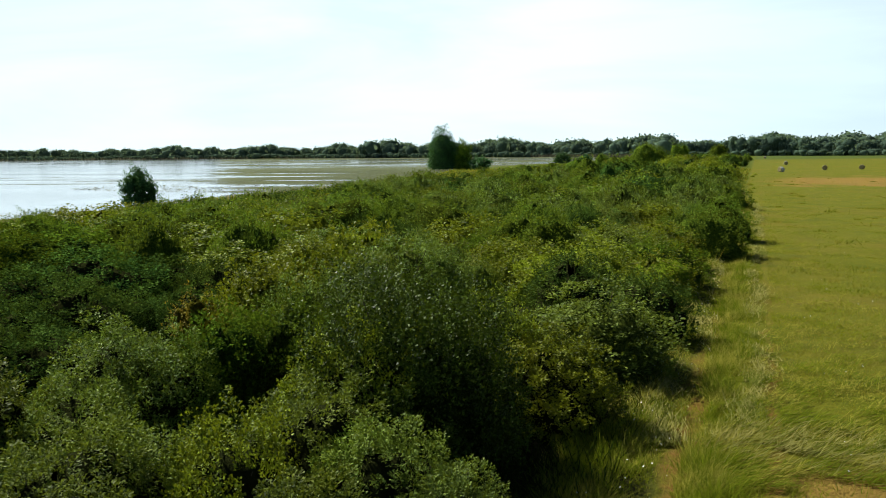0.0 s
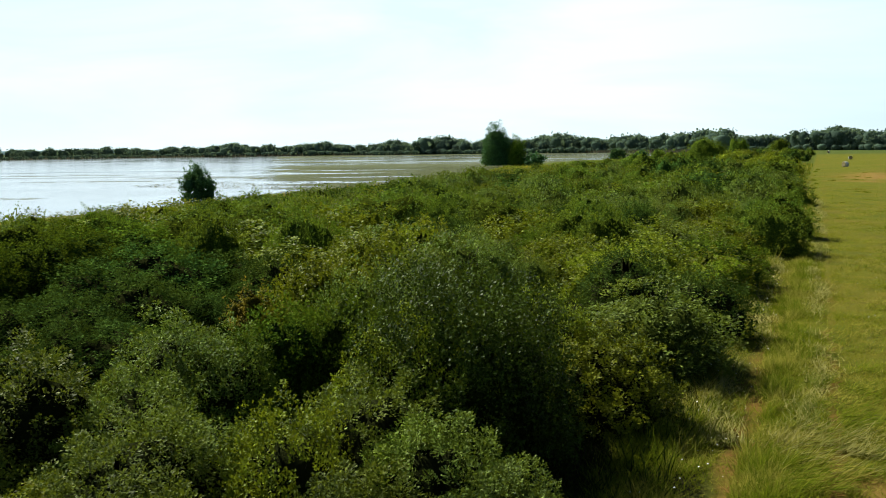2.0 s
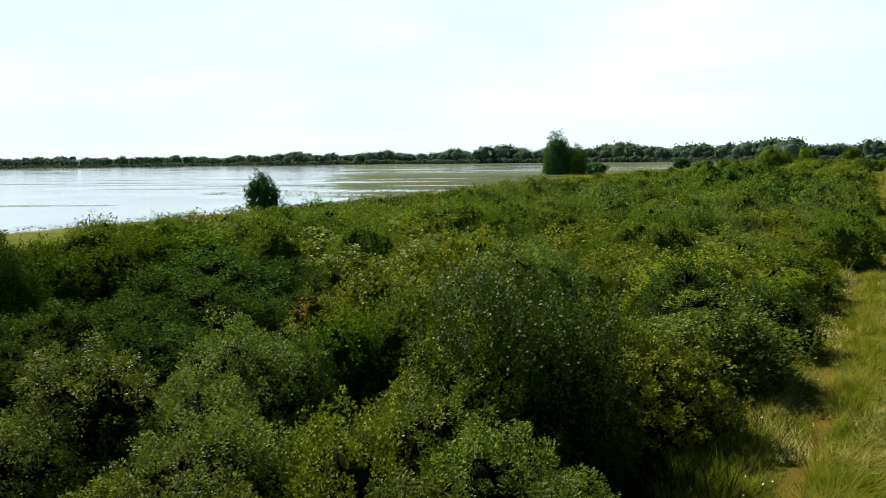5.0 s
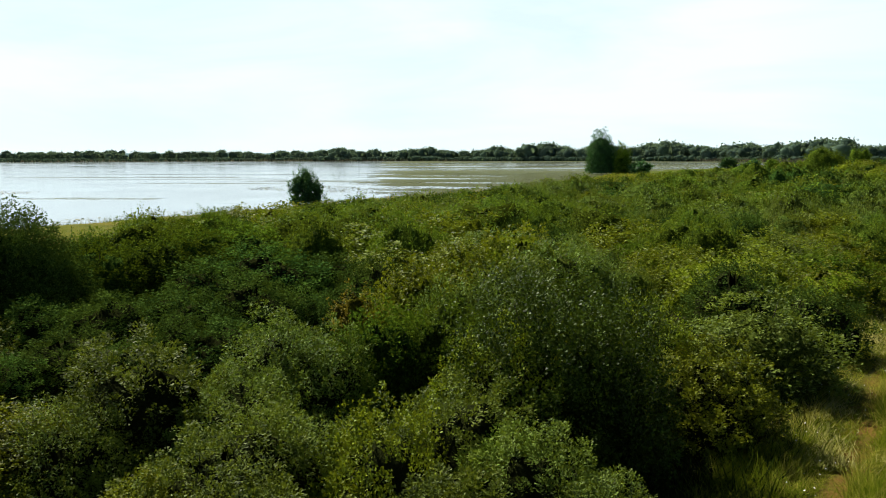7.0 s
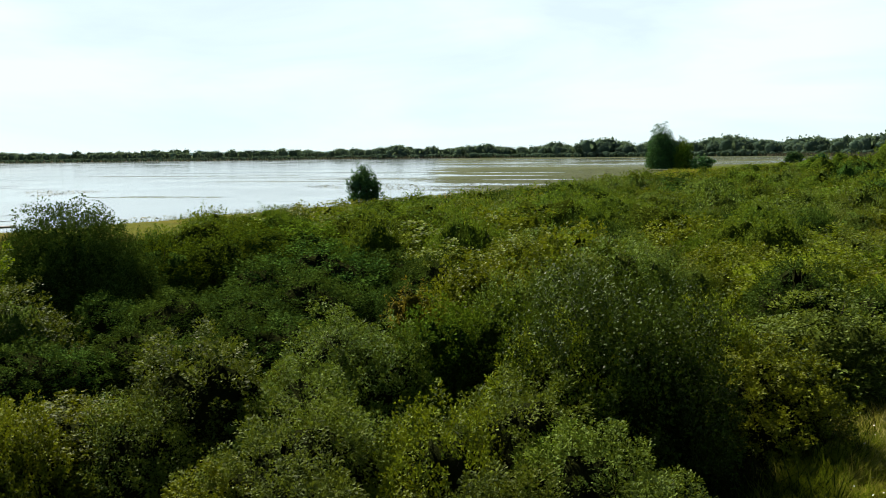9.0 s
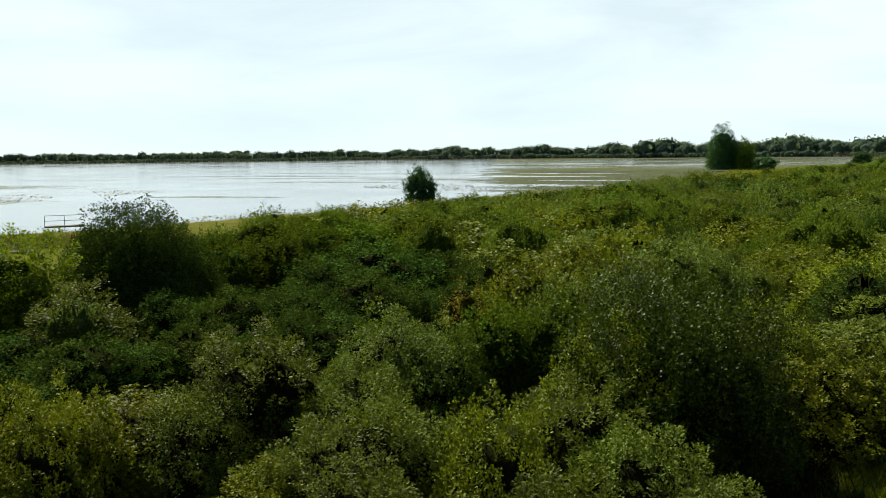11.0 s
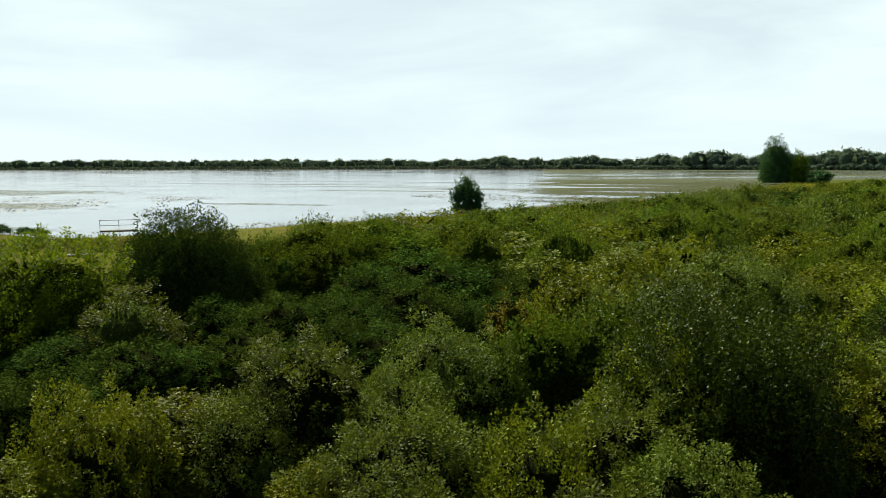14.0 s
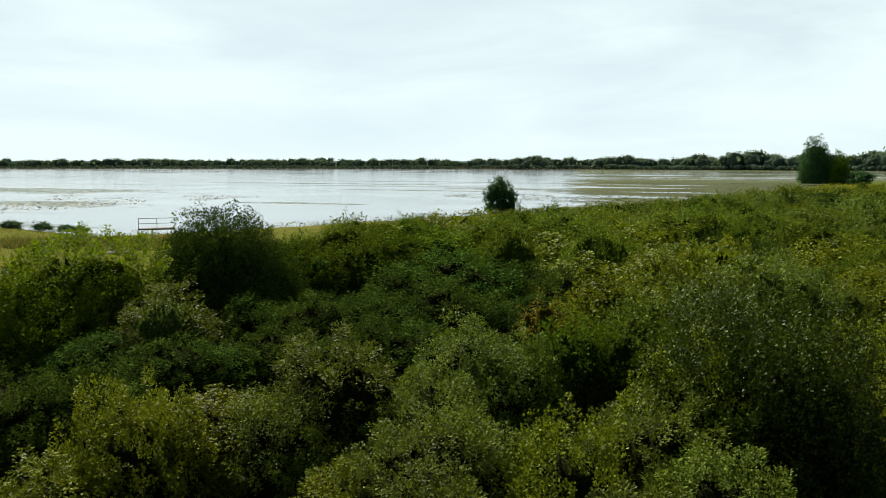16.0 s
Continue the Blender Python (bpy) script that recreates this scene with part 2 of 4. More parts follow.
def plant(name, seed, height, radius, leaves, leaf, species, lobes=7, per_shoot=16, upright=0.7,
          low=0.22, shoot=0.5, ragged=0.25, trunk=0.05, core=0.55, narrow=0.25, limbs=3,
          solid=(8, 5), sides=5, slim=0.76, taper=0.0, leaders=0.16, body=0.0, dome=1.1):
    """A shrub or tree: an Empty with stems (tapered and forking) and a crown of single leaves on shoots,
    set over several uneven lobes. low: where the crown begins, as a share of the height."""
    rng = np.random.default_rng(seed)
    base = new(name)
    # lobes of the crown
    cs, rs = [], []
    squash = height * (1 - low) / (2 * radius)
    for i in range(lobes):
        a = 2 * math.pi * (i + rng.uniform(-0.35, 0.35)) / max(lobes - 1, 1)
        out = 0.0 if i == 0 else rng.uniform(0.32, 0.62)
        r = rng.uniform(0.38, 0.5) if i else 0.52
        if i == 1:
            out, r = rng.uniform(0.0, 0.12), 0.5
        if i % 3 == 2:
            out, r = rng.uniform(0.5, 0.66), rng.uniform(0.32, 0.42)
        rz = radius * r * max(squash, 0.9) * rng.uniform(0.95, 1.25)
        top = height * (1.0 - dome * out ** 2 + (rng.uniform(-0.10, 0.04) if i else 0.0))
        if i % 3 == 2:
            top *= rng.uniform(0.5, 0.82)
        if i % 3 == 2 or i == 1:
            top *= 0.7 if i == 1 else 1.0
            rz = max(rz, top * 0.5)
        z = max(top - rz, rz * 0.45)
        thin = 1 - taper * min(max(z / height - 0.25, 0.0) / 0.6, 1.0)
        cs.append((math.cos(a) * out * radius * thin, math.sin(a) * out * radius * thin, z))
        rs.append((r * radius * thin, r * radius * thin, rz))
    cs, rs = np.array(cs), np.array(rs)
    share = rs[:, 0] ** 2
    shoots = max(leaves // per_shoot, 8)
    many = shoots * 6
    which = rng.choice(lobes, many, p=share / share.sum())
    d = unit(rng.normal(size=(many, 3)) + (0, 0, narrow))
    tips = cs[which] + rs[which] * d * rng.uniform(1 - ragged, 1 + ragged * 0.7, many)[:, None]
    # only shoots at the outside of the whole crown
    deep = np.min(np.linalg.norm((tips[:, None] - cs[None]) / rs[None], axis=-1) + (np.arange(lobes)[None] == which[:, None]) * 9, axis=1)
    out = np.flatnonzero((deep > 0.86) & (tips[:, 2] > height * low * 0.5))[:shoots]
    which, d, tips = which[out], d[out], tips[out]
    shoots = len(out)
    ways = unit(d * 0.7 + np.array((0, 0, upright)) + rng.normal(size=(shoots, 3)) * 0.3)
    leader = rng.random(shoots) < leaders
    tips[:, 2] += leader * rng.uniform(0.2, 0.8, shoots) * shoot
    along = rng.uniform(0, 1, (shoots, per_shoot)) ** 0.8
    lens = shoot * rng.uniform(0.6, 1.4, shoots)
    pts = tips[:, None] - ways[:, None] * (along * lens[:, None])[..., None]
    pts = pts + rng.normal(size=pts.shape) * leaf * 0.55
    lw = unit(ways[:, None] * 0.5 + rng.normal(size=pts.shape) * 0.75 + (0, 0, -0.1))
    face = unit(np.broadcast_to(d[:, None], pts.shape) * 0.9 + rng.normal(size=pts.shape) * 0.28 + (0, 0, 0.5)).reshape(-1, 3)
    pts, lw = pts.reshape(-1, 3), lw.reshape(-1, 3)
    keep = pts[:, 2] > 0.05
    v1, f1 = leaf_quads(rng, pts[keep], lw[keep], leaf * 1.25 * (0.76 / slim) ** 0.4, leaf * slim, face[keep])
    me = mesh_of(name + "_crown", v1, f1, LEAF[species])
    part("crown", me, base)
    # the dense leafy twigs inside, which let little light through; without a body, coloured dark as shade
    tv, tf, k = [], [], 0
    ring, rows_ = solid
    for c, r in zip(cs, rs):
        az = np.linspace(0, 2 * math.pi, ring, endpoint=False)
        for j in range(rows_):
            el = -1.3 + 2.6 * j / (rows_ - 1)
            w = rng.uniform(0.6, 1.2, ring) * core if not body else rng.uniform(0.82, 1.08, ring) * body
            p = np.stack([np.cos(az) * math.cos(el) * w, np.sin(az) * math.cos(el) * w, math.sin(el) * w], -1) * r + c
            p[:, 2] = np.maximum(p[:, 2], 0.03)
            tv.append(p)
        for j in range(rows_ - 1):
            for i in range(ring):
                h = (i + 1) % ring
                tf.append((k + j * ring + i, k + j * ring + h, k + (j + 1) * ring + h, k + (j + 1) * ring + i))
        k += ring * rows_
    tagged(part("twig_mass", mesh_of(name + "_twigs", np.concatenate(tv), np.array(tf), MASS[species] if body else SHADE_TWIGS, body > 0), base), kind="stuff")
    # trunk and limbs
    seg = []
    root = np.array((0.0, 0.0, -0.15))
    for c, r in zip(cs, rs):
        mid = c * (0.45, 0.45, 0.5) + rng.normal(size=3) * radius * 0.07
        seg += [(root, mid, trunk, trunk * 0.7), (mid, c, trunk * 0.7, trunk * 0.4)]
        for _ in range(limbs):
            e = c + r * unit(rng.normal(size=3) + (0, 0, 0.6)) * 0.85
            seg.append((c, e, trunk * 0.4, trunk * 0.12))
    part("trunk", limb_mesh(name + "_trunk", seg, sides, BARK), base)
    return base


def shrub(name, seed, height, radius, plumes, per, leaf, species, length=0.55, spread=0.13, upright=0.9, slim=0.7, loose=0.22,
          rings=(20, 9), stems=6, heart=None, lumps=0.10, full=2.0):
    """A rounded shrub: an Empty with stems, a heart of twigs and old leaves, leaf-coloured or painted dark as shade,
    and a crown of many leafy shoots that stand out of an uneven dome."""
    rng = np.random.default_rng(seed)
    base = new(name)
    knobs = unit(rng.normal(size=(11, 3)) + (0, 0, 0.5))
    amp = rng.uniform(-0.26, 0.20, 11)
    small = unit(rng.normal(size=(46, 3)) + (0, 0, 0.4))
    small_amp = rng.uniform(-1.0, 1.0, 46) * lumps

    def dome(d):
        s = 1 + (np.exp(7 * (d @ knobs.T - 1)) * amp).sum(-1) + (np.exp(38 * (d @ small.T - 1)) * small_amp).sum(-1)
        z = np.clip(d[..., 2], 0, 0.999)
        s_flat = s * np.sqrt((1 - z ** full) / (1 - z ** 2))
        p = d * s_flat[..., None] * (radius, radius, 1.0)
        p[..., 2] = height * (0.1 + 0.9 * d[..., 2]) * s
        return p

    i = np.arange(plumes) + 0.5
    az = i * 2.39996 + rng.normal(size=plumes) * 0.12
    up = np.clip(1 - 1.1 * (i / plumes) ** 0.92 + rng.normal(size=plumes) * 0.03, -0.1, 0.999)
    flat = np.sqrt(1 - up ** 2)
    d = np.stack([np.cos(az) * flat, np.sin(az) * flat, up], -1)
    ways = unit(d * 0.65 + np.array((0, 0, upright)) + rng.normal(size=d.shape) * 0.24)
    long_ = length * rng.uniform(0.6, 1.35, plumes)
    tips = dome(d) * (1 + rng.uniform(-0.9, 0.55, plumes) * loose)[:, None] + ways * (long_ * 0.35 + (rng.random(plumes) < 0.13) * long_ * 0.45)[:, None]
    u = rng.random((plumes, per)) ** 0.85
    q = rng.normal(size=(plumes, per, 3))
    q = unit(q - (q * ways[:, None]).sum(-1, keepdims=True) * ways[:, None])
    wide = spread * (0.3 + 0.8 * np.sqrt(u)) * rng.uniform(0.3, 1.1, u.shape) * rng.uniform(0.6, 1.5, (plumes, 1))
    pts = tips[:, None] - ways[:, None] * (u * long_[:, None])[..., None] + q * wide[..., None]
    lw = unit(q * 0.8 + ways[:, None] * 0.55 + rng.normal(size=q.shape) * 0.35)
    face = unit(d[:, None] * 0.95 + q * 0.35 + rng.normal(size=q.shape) * 0.28 + (0, 0, 0.25))
    pts, lw, face = (v.reshape(-1, 3) for v in (pts, lw, face))
    keep = pts[:, 2] > 0.04
    v1, f1 = leaf_quads(rng, pts[keep], lw[keep], leaf * 1.45, leaf * 1.25 * slim, face[keep])
    v1 = v1.reshape(-1, 4, 3)[:, (0, 1, 3)] + (v1.reshape(-1, 4, 3)[:, 2:3] - v1.reshape(-1, 4, 3)[:, :1]) * np.array((0, 0.3, 0.3))[:, None]
    part("crown", mesh_of(name + "_crown", v1.reshape(-1, 3), np.arange(len(v1) * 3, dtype=np.int32).reshape(-1, 3), LEAF[species]), base)
    # the heart of the shrub, in a dark colour standing for inner shade unless heart is given
    ring, lays = rings
    a2, s2 = np.meshgrid(np.linspace(0, 2 * math.pi, ring, endpoint=False), np.linspace(-0.1, 0.99, lays))
    dd = np.stack([np.cos(a2) * np.sqrt(1 - s2 ** 2), np.sin(a2) * np.sqrt(1 - s2 ** 2), s2], -1)
    lo, hi = heart if heart else (0.66, 0.9)
    body = dome(dd) * rng.uniform(lo, hi, (lays, ring, 1))
    body[0, :, 2] = 0.02
    ids = np.arange(ring * lays).reshape(lays, ring)
    nxt = np.roll(ids, -1, 1)
    quads_ = np.stack([ids[:-1], nxt[:-1], nxt[1:], ids[1:]], -1).reshape(-1, 4)
    tagged(part("twig_mass", mesh_of(name + "_twigs", body.reshape(-1, 3), quads_, MASS[species] if heart else SHADE_TWIGS, True), base), kind="stuff")
    # stems that fork and run out into the crown
    seg = []
    root = np.array((0.0, 0.0, -0.15))
    for j in range(stems):
        e = tips[int((j + 0.5) * plumes * 0.6 / stems)] * 0.84
        mid = e * (0.4, 0.4, 0.5) + rng.normal(size=3) * radius * 0.05
        seg += [(root, mid, 0.035, 0.024), (mid, e, 0.024, 0.008), (mid, e * (0.75, 0.75, 0.85) + rng.normal(size=3) * radius * 0.08, 0.018, 0.006)]
    part("trunk", limb_mesh(name + "_trunk", seg, 4, BARK), base)
    return base


def place(ob, x, y, height_scale, width_scale, turn, z=0.0):
    return Matrix.Translation((x, y, z)) @ Matrix.Rotation(turn, 4, "Z") @ Matrix.Diagonal((width_scale, width_scale, height_scale, 1))


# ---- the land: one sheet, with the lake basin pressed into it ----
WATER = -0.5
SHORE = np.array([(-900, 160), (-300, 60), (-130, 52), (-85, 64), (-60, 58), (-52, 74), (-46, 88), (-36, 112), (-14, 158), (-3, 230),
                  (4, 300), (40, 370), (66, 420), (110, 520), (150, 640), (60, 740), (-80, 775), (-300, 830), (-600, 800),
                  (-900, 700)], float)


def lake_distance(x, y):
    """Metres to the shore, positive in the lake."""
    p = np.stack([x, y], -1)
    best = np.full(x.shape, 1e9)
    inside = np.zeros(x.shape, bool)
    for a, b in zip(SHORE, np.roll(SHORE, -1, 0)):
        ab = b - a
        t = np.clip(((p - a) @ ab) / (ab @ ab), 0, 1)
        best = np.minimum(best, np.linalg.norm(p - a - t[..., None] * ab, axis=-1))
        cross = (a[1] > p[..., 1]) != (b[1] > p[..., 1])
        with np.errstate(divide="ignore", invalid="ignore"):
            xi = a[0] + (p[..., 1] - a[1]) / (b[1] - a[1]) * ab[0]
        inside ^= cross & (p[..., 0] < xi)
    return np.where(inside, best, -best)


def edge_x(y):
    """Where the scrub ends and the meadow begins."""
    return -2.0 + 0.375 * y


def land_height(x, y):
    d = lake_distance(x, y)
    z = np.where(d > 0, -0.45 - np.minimum(d * 0.12, 1.2), -np.clip(0.45 + d * 0.12, 0, 0.45))
    near = np.exp(-(np.hypot(x, y) / 130) ** 2)
    bumps = 0.07 * np.sin(x * 0.9 + 1.3 * np.sin(y * 0.37)) * np.sin(y * 0.7 + x * 0.21) + 0.05 * np.sin(x * 0.23 - y * 0.31)
    return z + bumps * near * (d < -2)


def ground_material():
    k = Mat("meadow_and_shade_dark_soil")
    geo = k.t.nodes.new("ShaderNodeNewGeometry")
    sep = k.t.nodes.new("ShaderNodeSeparateXYZ")
    k.link(geo.outputs["Position"], sep.inputs["Vector"])
    x, y = sep.outputs["X"], sep.outputs["Y"]
    # metres to the meadow side of the scrub's edge
    side = k.math("SUBTRACT", k.math("ADD", x, 2.0), k.math("MULTIPLY", y, 0.375))
    wob = k.math("MULTIPLY", k.math("SUBTRACT", k.noise(0.5, 3.0), 0.5), 1.6)
    side = k.math("ADD", side, wob)
    fine = k.noise(9.0, 6.0, 0.7)
    big = k.noise(0.09, 4.0, 0.6)
    mid = k.noise(0.9, 4.0, 0.6)
    grass = k.mix(k.remap(mid, 0.3, 0.7), (0.105, 0.115, 0.009), (0.160, 0.142, 0.014))
    blotch = k.noise(0.28, 5.0, 0.7)
    grass = k.mix(k.remap(blotch, 0.50, 0.68, 0.0, 0.75), grass, (0.058, 0.080, 0.008))
    grass = k.mix(k.remap(fine, 0.35, 0.75, 0.0, 0.7), grass, (0.082, 0.104, 0.010))
    dry = k.mix(fine, (0.20, 0.118, 0.030), (0.27, 0.160, 0.045))
    # dry swathe across the meadow
    across = k.math("ABSOLUTE", k.math("SUBTRACT", k.math("ADD", y, k.math("MULTIPLY", k.math("SUBTRACT", big, 0.5), 60.0)), 157.0))
    swathe = k.math("MULTIPLY", k.remap(across, 6.0, 26.0, 1.0, 0.0, True), k.remap(side, 1.0, 12.0, 0.0, 1.0, True))
    grass = k.mix(k.math("MULTIPLY", swathe, 0.8), grass, dry)
    grass = k.mix(k.math("MULTIPLY", k.remap(big, 0.5, 0.75), 0.35), grass, dry)
    grass = k.mix(k.remap(y, 400.0, 460.0, 0.0, 0.8, True), grass, (0.055, 0.085, 0.02))
    # a bare, dry turning place near the lookout
    reach = k.math("SQRT", k.math("ADD", k.math("POWER", k.math("SUBTRACT", x, 8.6), 2.0), k.math("POWER", k.math("SUBTRACT", y, 14.2), 2.0)))
    bare = k.remap(k.math("ADD", reach, k.math("MULTIPLY", k.math("SUBTRACT", mid, 0.5), 3.0)), 1.6, 3.2, 0.75, 0.0, True)
    grass = k.mix(bare, grass, dry)
    # two worn wheel tracks along the edge
    for at, wide in ((0.6, 0.34), (2.6, 0.16)):
        rut = k.remap(k.math("ABSOLUTE", k.math("SUBTRACT", side, at)), wide * 0.4, wide * 1.6, 1.0, 0.0, True)
        rut = k.math("MULTIPLY", rut, k.remap(y, 18.0, 36.0, 1.0, 0.12))
        rut = k.math("MULTIPLY", rut, k.remap(mid, 0.36, 0.6, 0.15, 0.85))
        grass = k.mix(rut, grass, k.mix(fine, (0.16, 0.078, 0.020), (0.24, 0.130, 0.036)))
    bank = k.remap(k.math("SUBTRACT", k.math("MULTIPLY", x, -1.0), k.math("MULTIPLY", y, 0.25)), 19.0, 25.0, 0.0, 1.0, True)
    # near soil coloured extra dark, painting the shade in the scrub's gaps
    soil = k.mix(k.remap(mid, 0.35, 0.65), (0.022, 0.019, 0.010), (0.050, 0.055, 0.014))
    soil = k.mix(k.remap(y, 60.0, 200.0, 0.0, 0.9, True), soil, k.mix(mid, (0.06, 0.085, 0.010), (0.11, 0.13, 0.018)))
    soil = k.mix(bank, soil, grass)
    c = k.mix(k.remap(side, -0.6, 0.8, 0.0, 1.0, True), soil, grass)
    nrm = k.bump(fine, 0.9, 0.12)
    return k.done(k.principled(c, 0.95, 0.03, nrm))


def spaced(n, reach, tight):
    u = np.linspace(-1, 1, n)
    return reach * np.sinh(u * tight) / math.sinh(tight)


gx, gy = spaced(220, 4200, 5.2), spaced(220, 4200, 5.2) + 40
GX, GY = np.meshgrid(gx, gy)
GZ = land_height(GX, GY)
idx = np.arange(GX.size).reshape(GX.shape)
quads = np.stack([idx[:-1, :-1], idx[:-1, 1:], idx[1:, 1:], idx[1:, :-1]], -1).reshape(-1, 4)
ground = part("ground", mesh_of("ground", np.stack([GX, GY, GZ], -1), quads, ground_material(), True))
tagged(ground, "mown yellow-green meadow and dark soil under the scrub", "ground", kind="structure")


def water_material():
    k = Mat("lake_water")
    geo = k.t.nodes.new("ShaderNodeNewGeometry")
    sep = k.t.nodes.new("ShaderNodeSeparateXYZ")
    k.link(geo.outputs["Position"], sep.inputs["Vector"])
    x, y = sep.outputs["X"], sep.outputs["Y"]
    ripple = k.noise(0.8, 4.0, 0.65)
    calm = k.noise(0.018, 3.0, 0.5)
    rough = k.remap(calm, 0.35, 0.65, 0.06, 0.14)
    water = k.principled((0.17, 0.185, 0.18), rough, 1.0, k.bump(ripple, 0.08, 0.2))
    # floating leaves, thick towards the wooded shore, with open leads and drifts of their own
    big = k.noise(0.03, 4.0, 0.6, distortion=0.6)
    zone = k.math("ADD", k.math("ADD", x, k.math("MULTIPLY", y, 0.27)), k.math("MULTIPLY", k.math("SUBTRACT", big, 0.5), 60.0))
    thick = k.remap(zone, -14.0, 12.0, 0.0, 1.0, True)
    ragged = k.math("MULTIPLY", k.math("SUBTRACT", k.noise(0.13, 4.0, 0.65), 0.5), 2.6)

    def pool(cx, cy, rx, ry):
        """1 inside a long patch with a ragged rim, 0 outside."""
        d = k.math("ADD", k.math("POWER", k.math("DIVIDE", k.math("SUBTRACT", x, cx), rx), 2.0),
                   k.math("POWER", k.math("DIVIDE", k.math("SUBTRACT", y, cy), ry), 2.0))
        return k.remap(k.math("ADD", d, ragged), 0.2, 1.5, 1.0, 0.0, True)

    for cx, cy, rx, ry in ((-82, 122, 16, 3.5), (-122, 104, 24, 9), (-180, 155, 40, 16), (-66, 208, 30, 9), (-150, 240, 60, 5), (-95, 190, 26, 4)):
        thick = k.math("MAXIMUM", thick, k.math("MULTIPLY", pool(cx, cy, rx, ry), 0.62))
    for cx, cy, rx, ry in ((-56, 172, 36, 7), (-30, 200, 13, 3.5), (-70, 232, 44, 5), (-44, 262, 20, 4)):
        thick = k.math("MULTIPLY", thick, k.math("SUBTRACT", 1.0, pool(cx, cy, rx, ry)))
    far_off = k.remap(y, 275.0, 350.0, 0.0, 1.0, True)
    far_lines = k.remap(k.noise(1.0, 4.0, 0.6, k.coords((0.006, 0.035, 1.0)), 0.3), 0.42, 0.60)
    thick = k.math("MULTIPLY", thick, k.math("SUBTRACT", 1.0, k.math("MULTIPLY", far_off, k.math("MULTIPLY", far_lines, 0.7))))
    speck = k.noise(1.1, 4.0, 0.75)
    patchy = k.noise(0.12, 4.0, 0.65, distortion=0.5)
    cover = k.remap(k.math("ADD", k.math("ADD", speck, k.math("MULTIPLY", thick, 0.52)), k.math("MULTIPLY", k.math("SUBTRACT", patchy, 0.5), 0.3)), 0.70, 0.90)
    cover = k.math("MULTIPLY", cover, k.remap(thick, 0.02, 0.2, 0.0, 1.0))
    # thin wind lines and drifts of weed
    lines = k.remap(k.noise(1.0, 4.0, 0.6, k.coords((0.008, 0.06, 1.0)), 0.3), 0.60, 0.68)
    lines = k.math("MULTIPLY", lines, k.remap(k.noise(0.012, 3.0), 0.45, 0.6))
    cover = k.math("MAXIMUM", cover, k.math("MULTIPLY", lines, 0.55))
    green = k.mix(k.noise(0.5, 5.0, 0.7), (0.045, 0.058, 0.018), (0.120, 0.130, 0.055))
    pads = k.principled(green, 0.9, 0.06, k.bump(speck, 0.8, 0.15))
    mx = k.t.nodes.new("ShaderNodeMixShader")
    k.link(cover, mx.inputs["Fac"])
    k.link(water, mx.inputs[1])
    k.link(pads, mx.inputs[2])
    return k.done(mx.outputs["Shader"])


wm = mesh_of("lake", [(-1600, 20, WATER), (260, 20, WATER), (260, 900, WATER), (-1600, 900, WATER)], [(0, 1, 2, 3)], water_material())
water = tagged(part("water", wm), "pale lake reflecting the sky, green with floating leaves", "water", kind="structure")

# ---- shrubs near the lookout: x, y, height, width ----
NEAR = {
    "sallow": [(-7.2, 18.2, 3.0, 2.7), (-8.8, 14.6, 3.0, 2.7), (-8.9, 12.7, 2.7, 1.6), (-5.8, 11.6, 2.8, 2.1), (-4.7, 12.4, 2.9, 2.0),
        (-2.5, 13.3, 3.0, 2.1), (-1.4, 12.7, 2.7, 1.6), (-0.5, 12.1, 2.6, 1.3), (0.2, 11.6, 2.4, 0.9), (-4.3, 10.1, 2.6, 1.8),
        (-1.8, 10.8, 2.7, 1.8), (-6.8, 14.0, 2.8, 1.8), (-6.1, 17.8, 3.1, 2.2)],
    "dogwood": [(-1.9, 16.3, 3.1, 1.2), (2.5, 19.1, 2.5, 2.5), (1.6, 20.1, 3.1, 2.1), (-10.7, 9.1, 2.8, 2.2),
        (-10.7, 10.2, 2.7, 1.9), (-10.8, 12.6, 2.9, 3.1), (-10.7, 11.0, 2.9, 1.7), (-6.4, 10.8, 2.6, 1.7), (-3.4, 12.1, 2.9, 1.6),
        (-3.1, 10.5, 2.5, 1.8)],
    # dark shrubs added to fill the shaded zone below the ash
    "blackthorn": [(-13.4, 12.4, 2.4, 2.5), (-14.2, 11.5, 2.4, 2.3)],
}
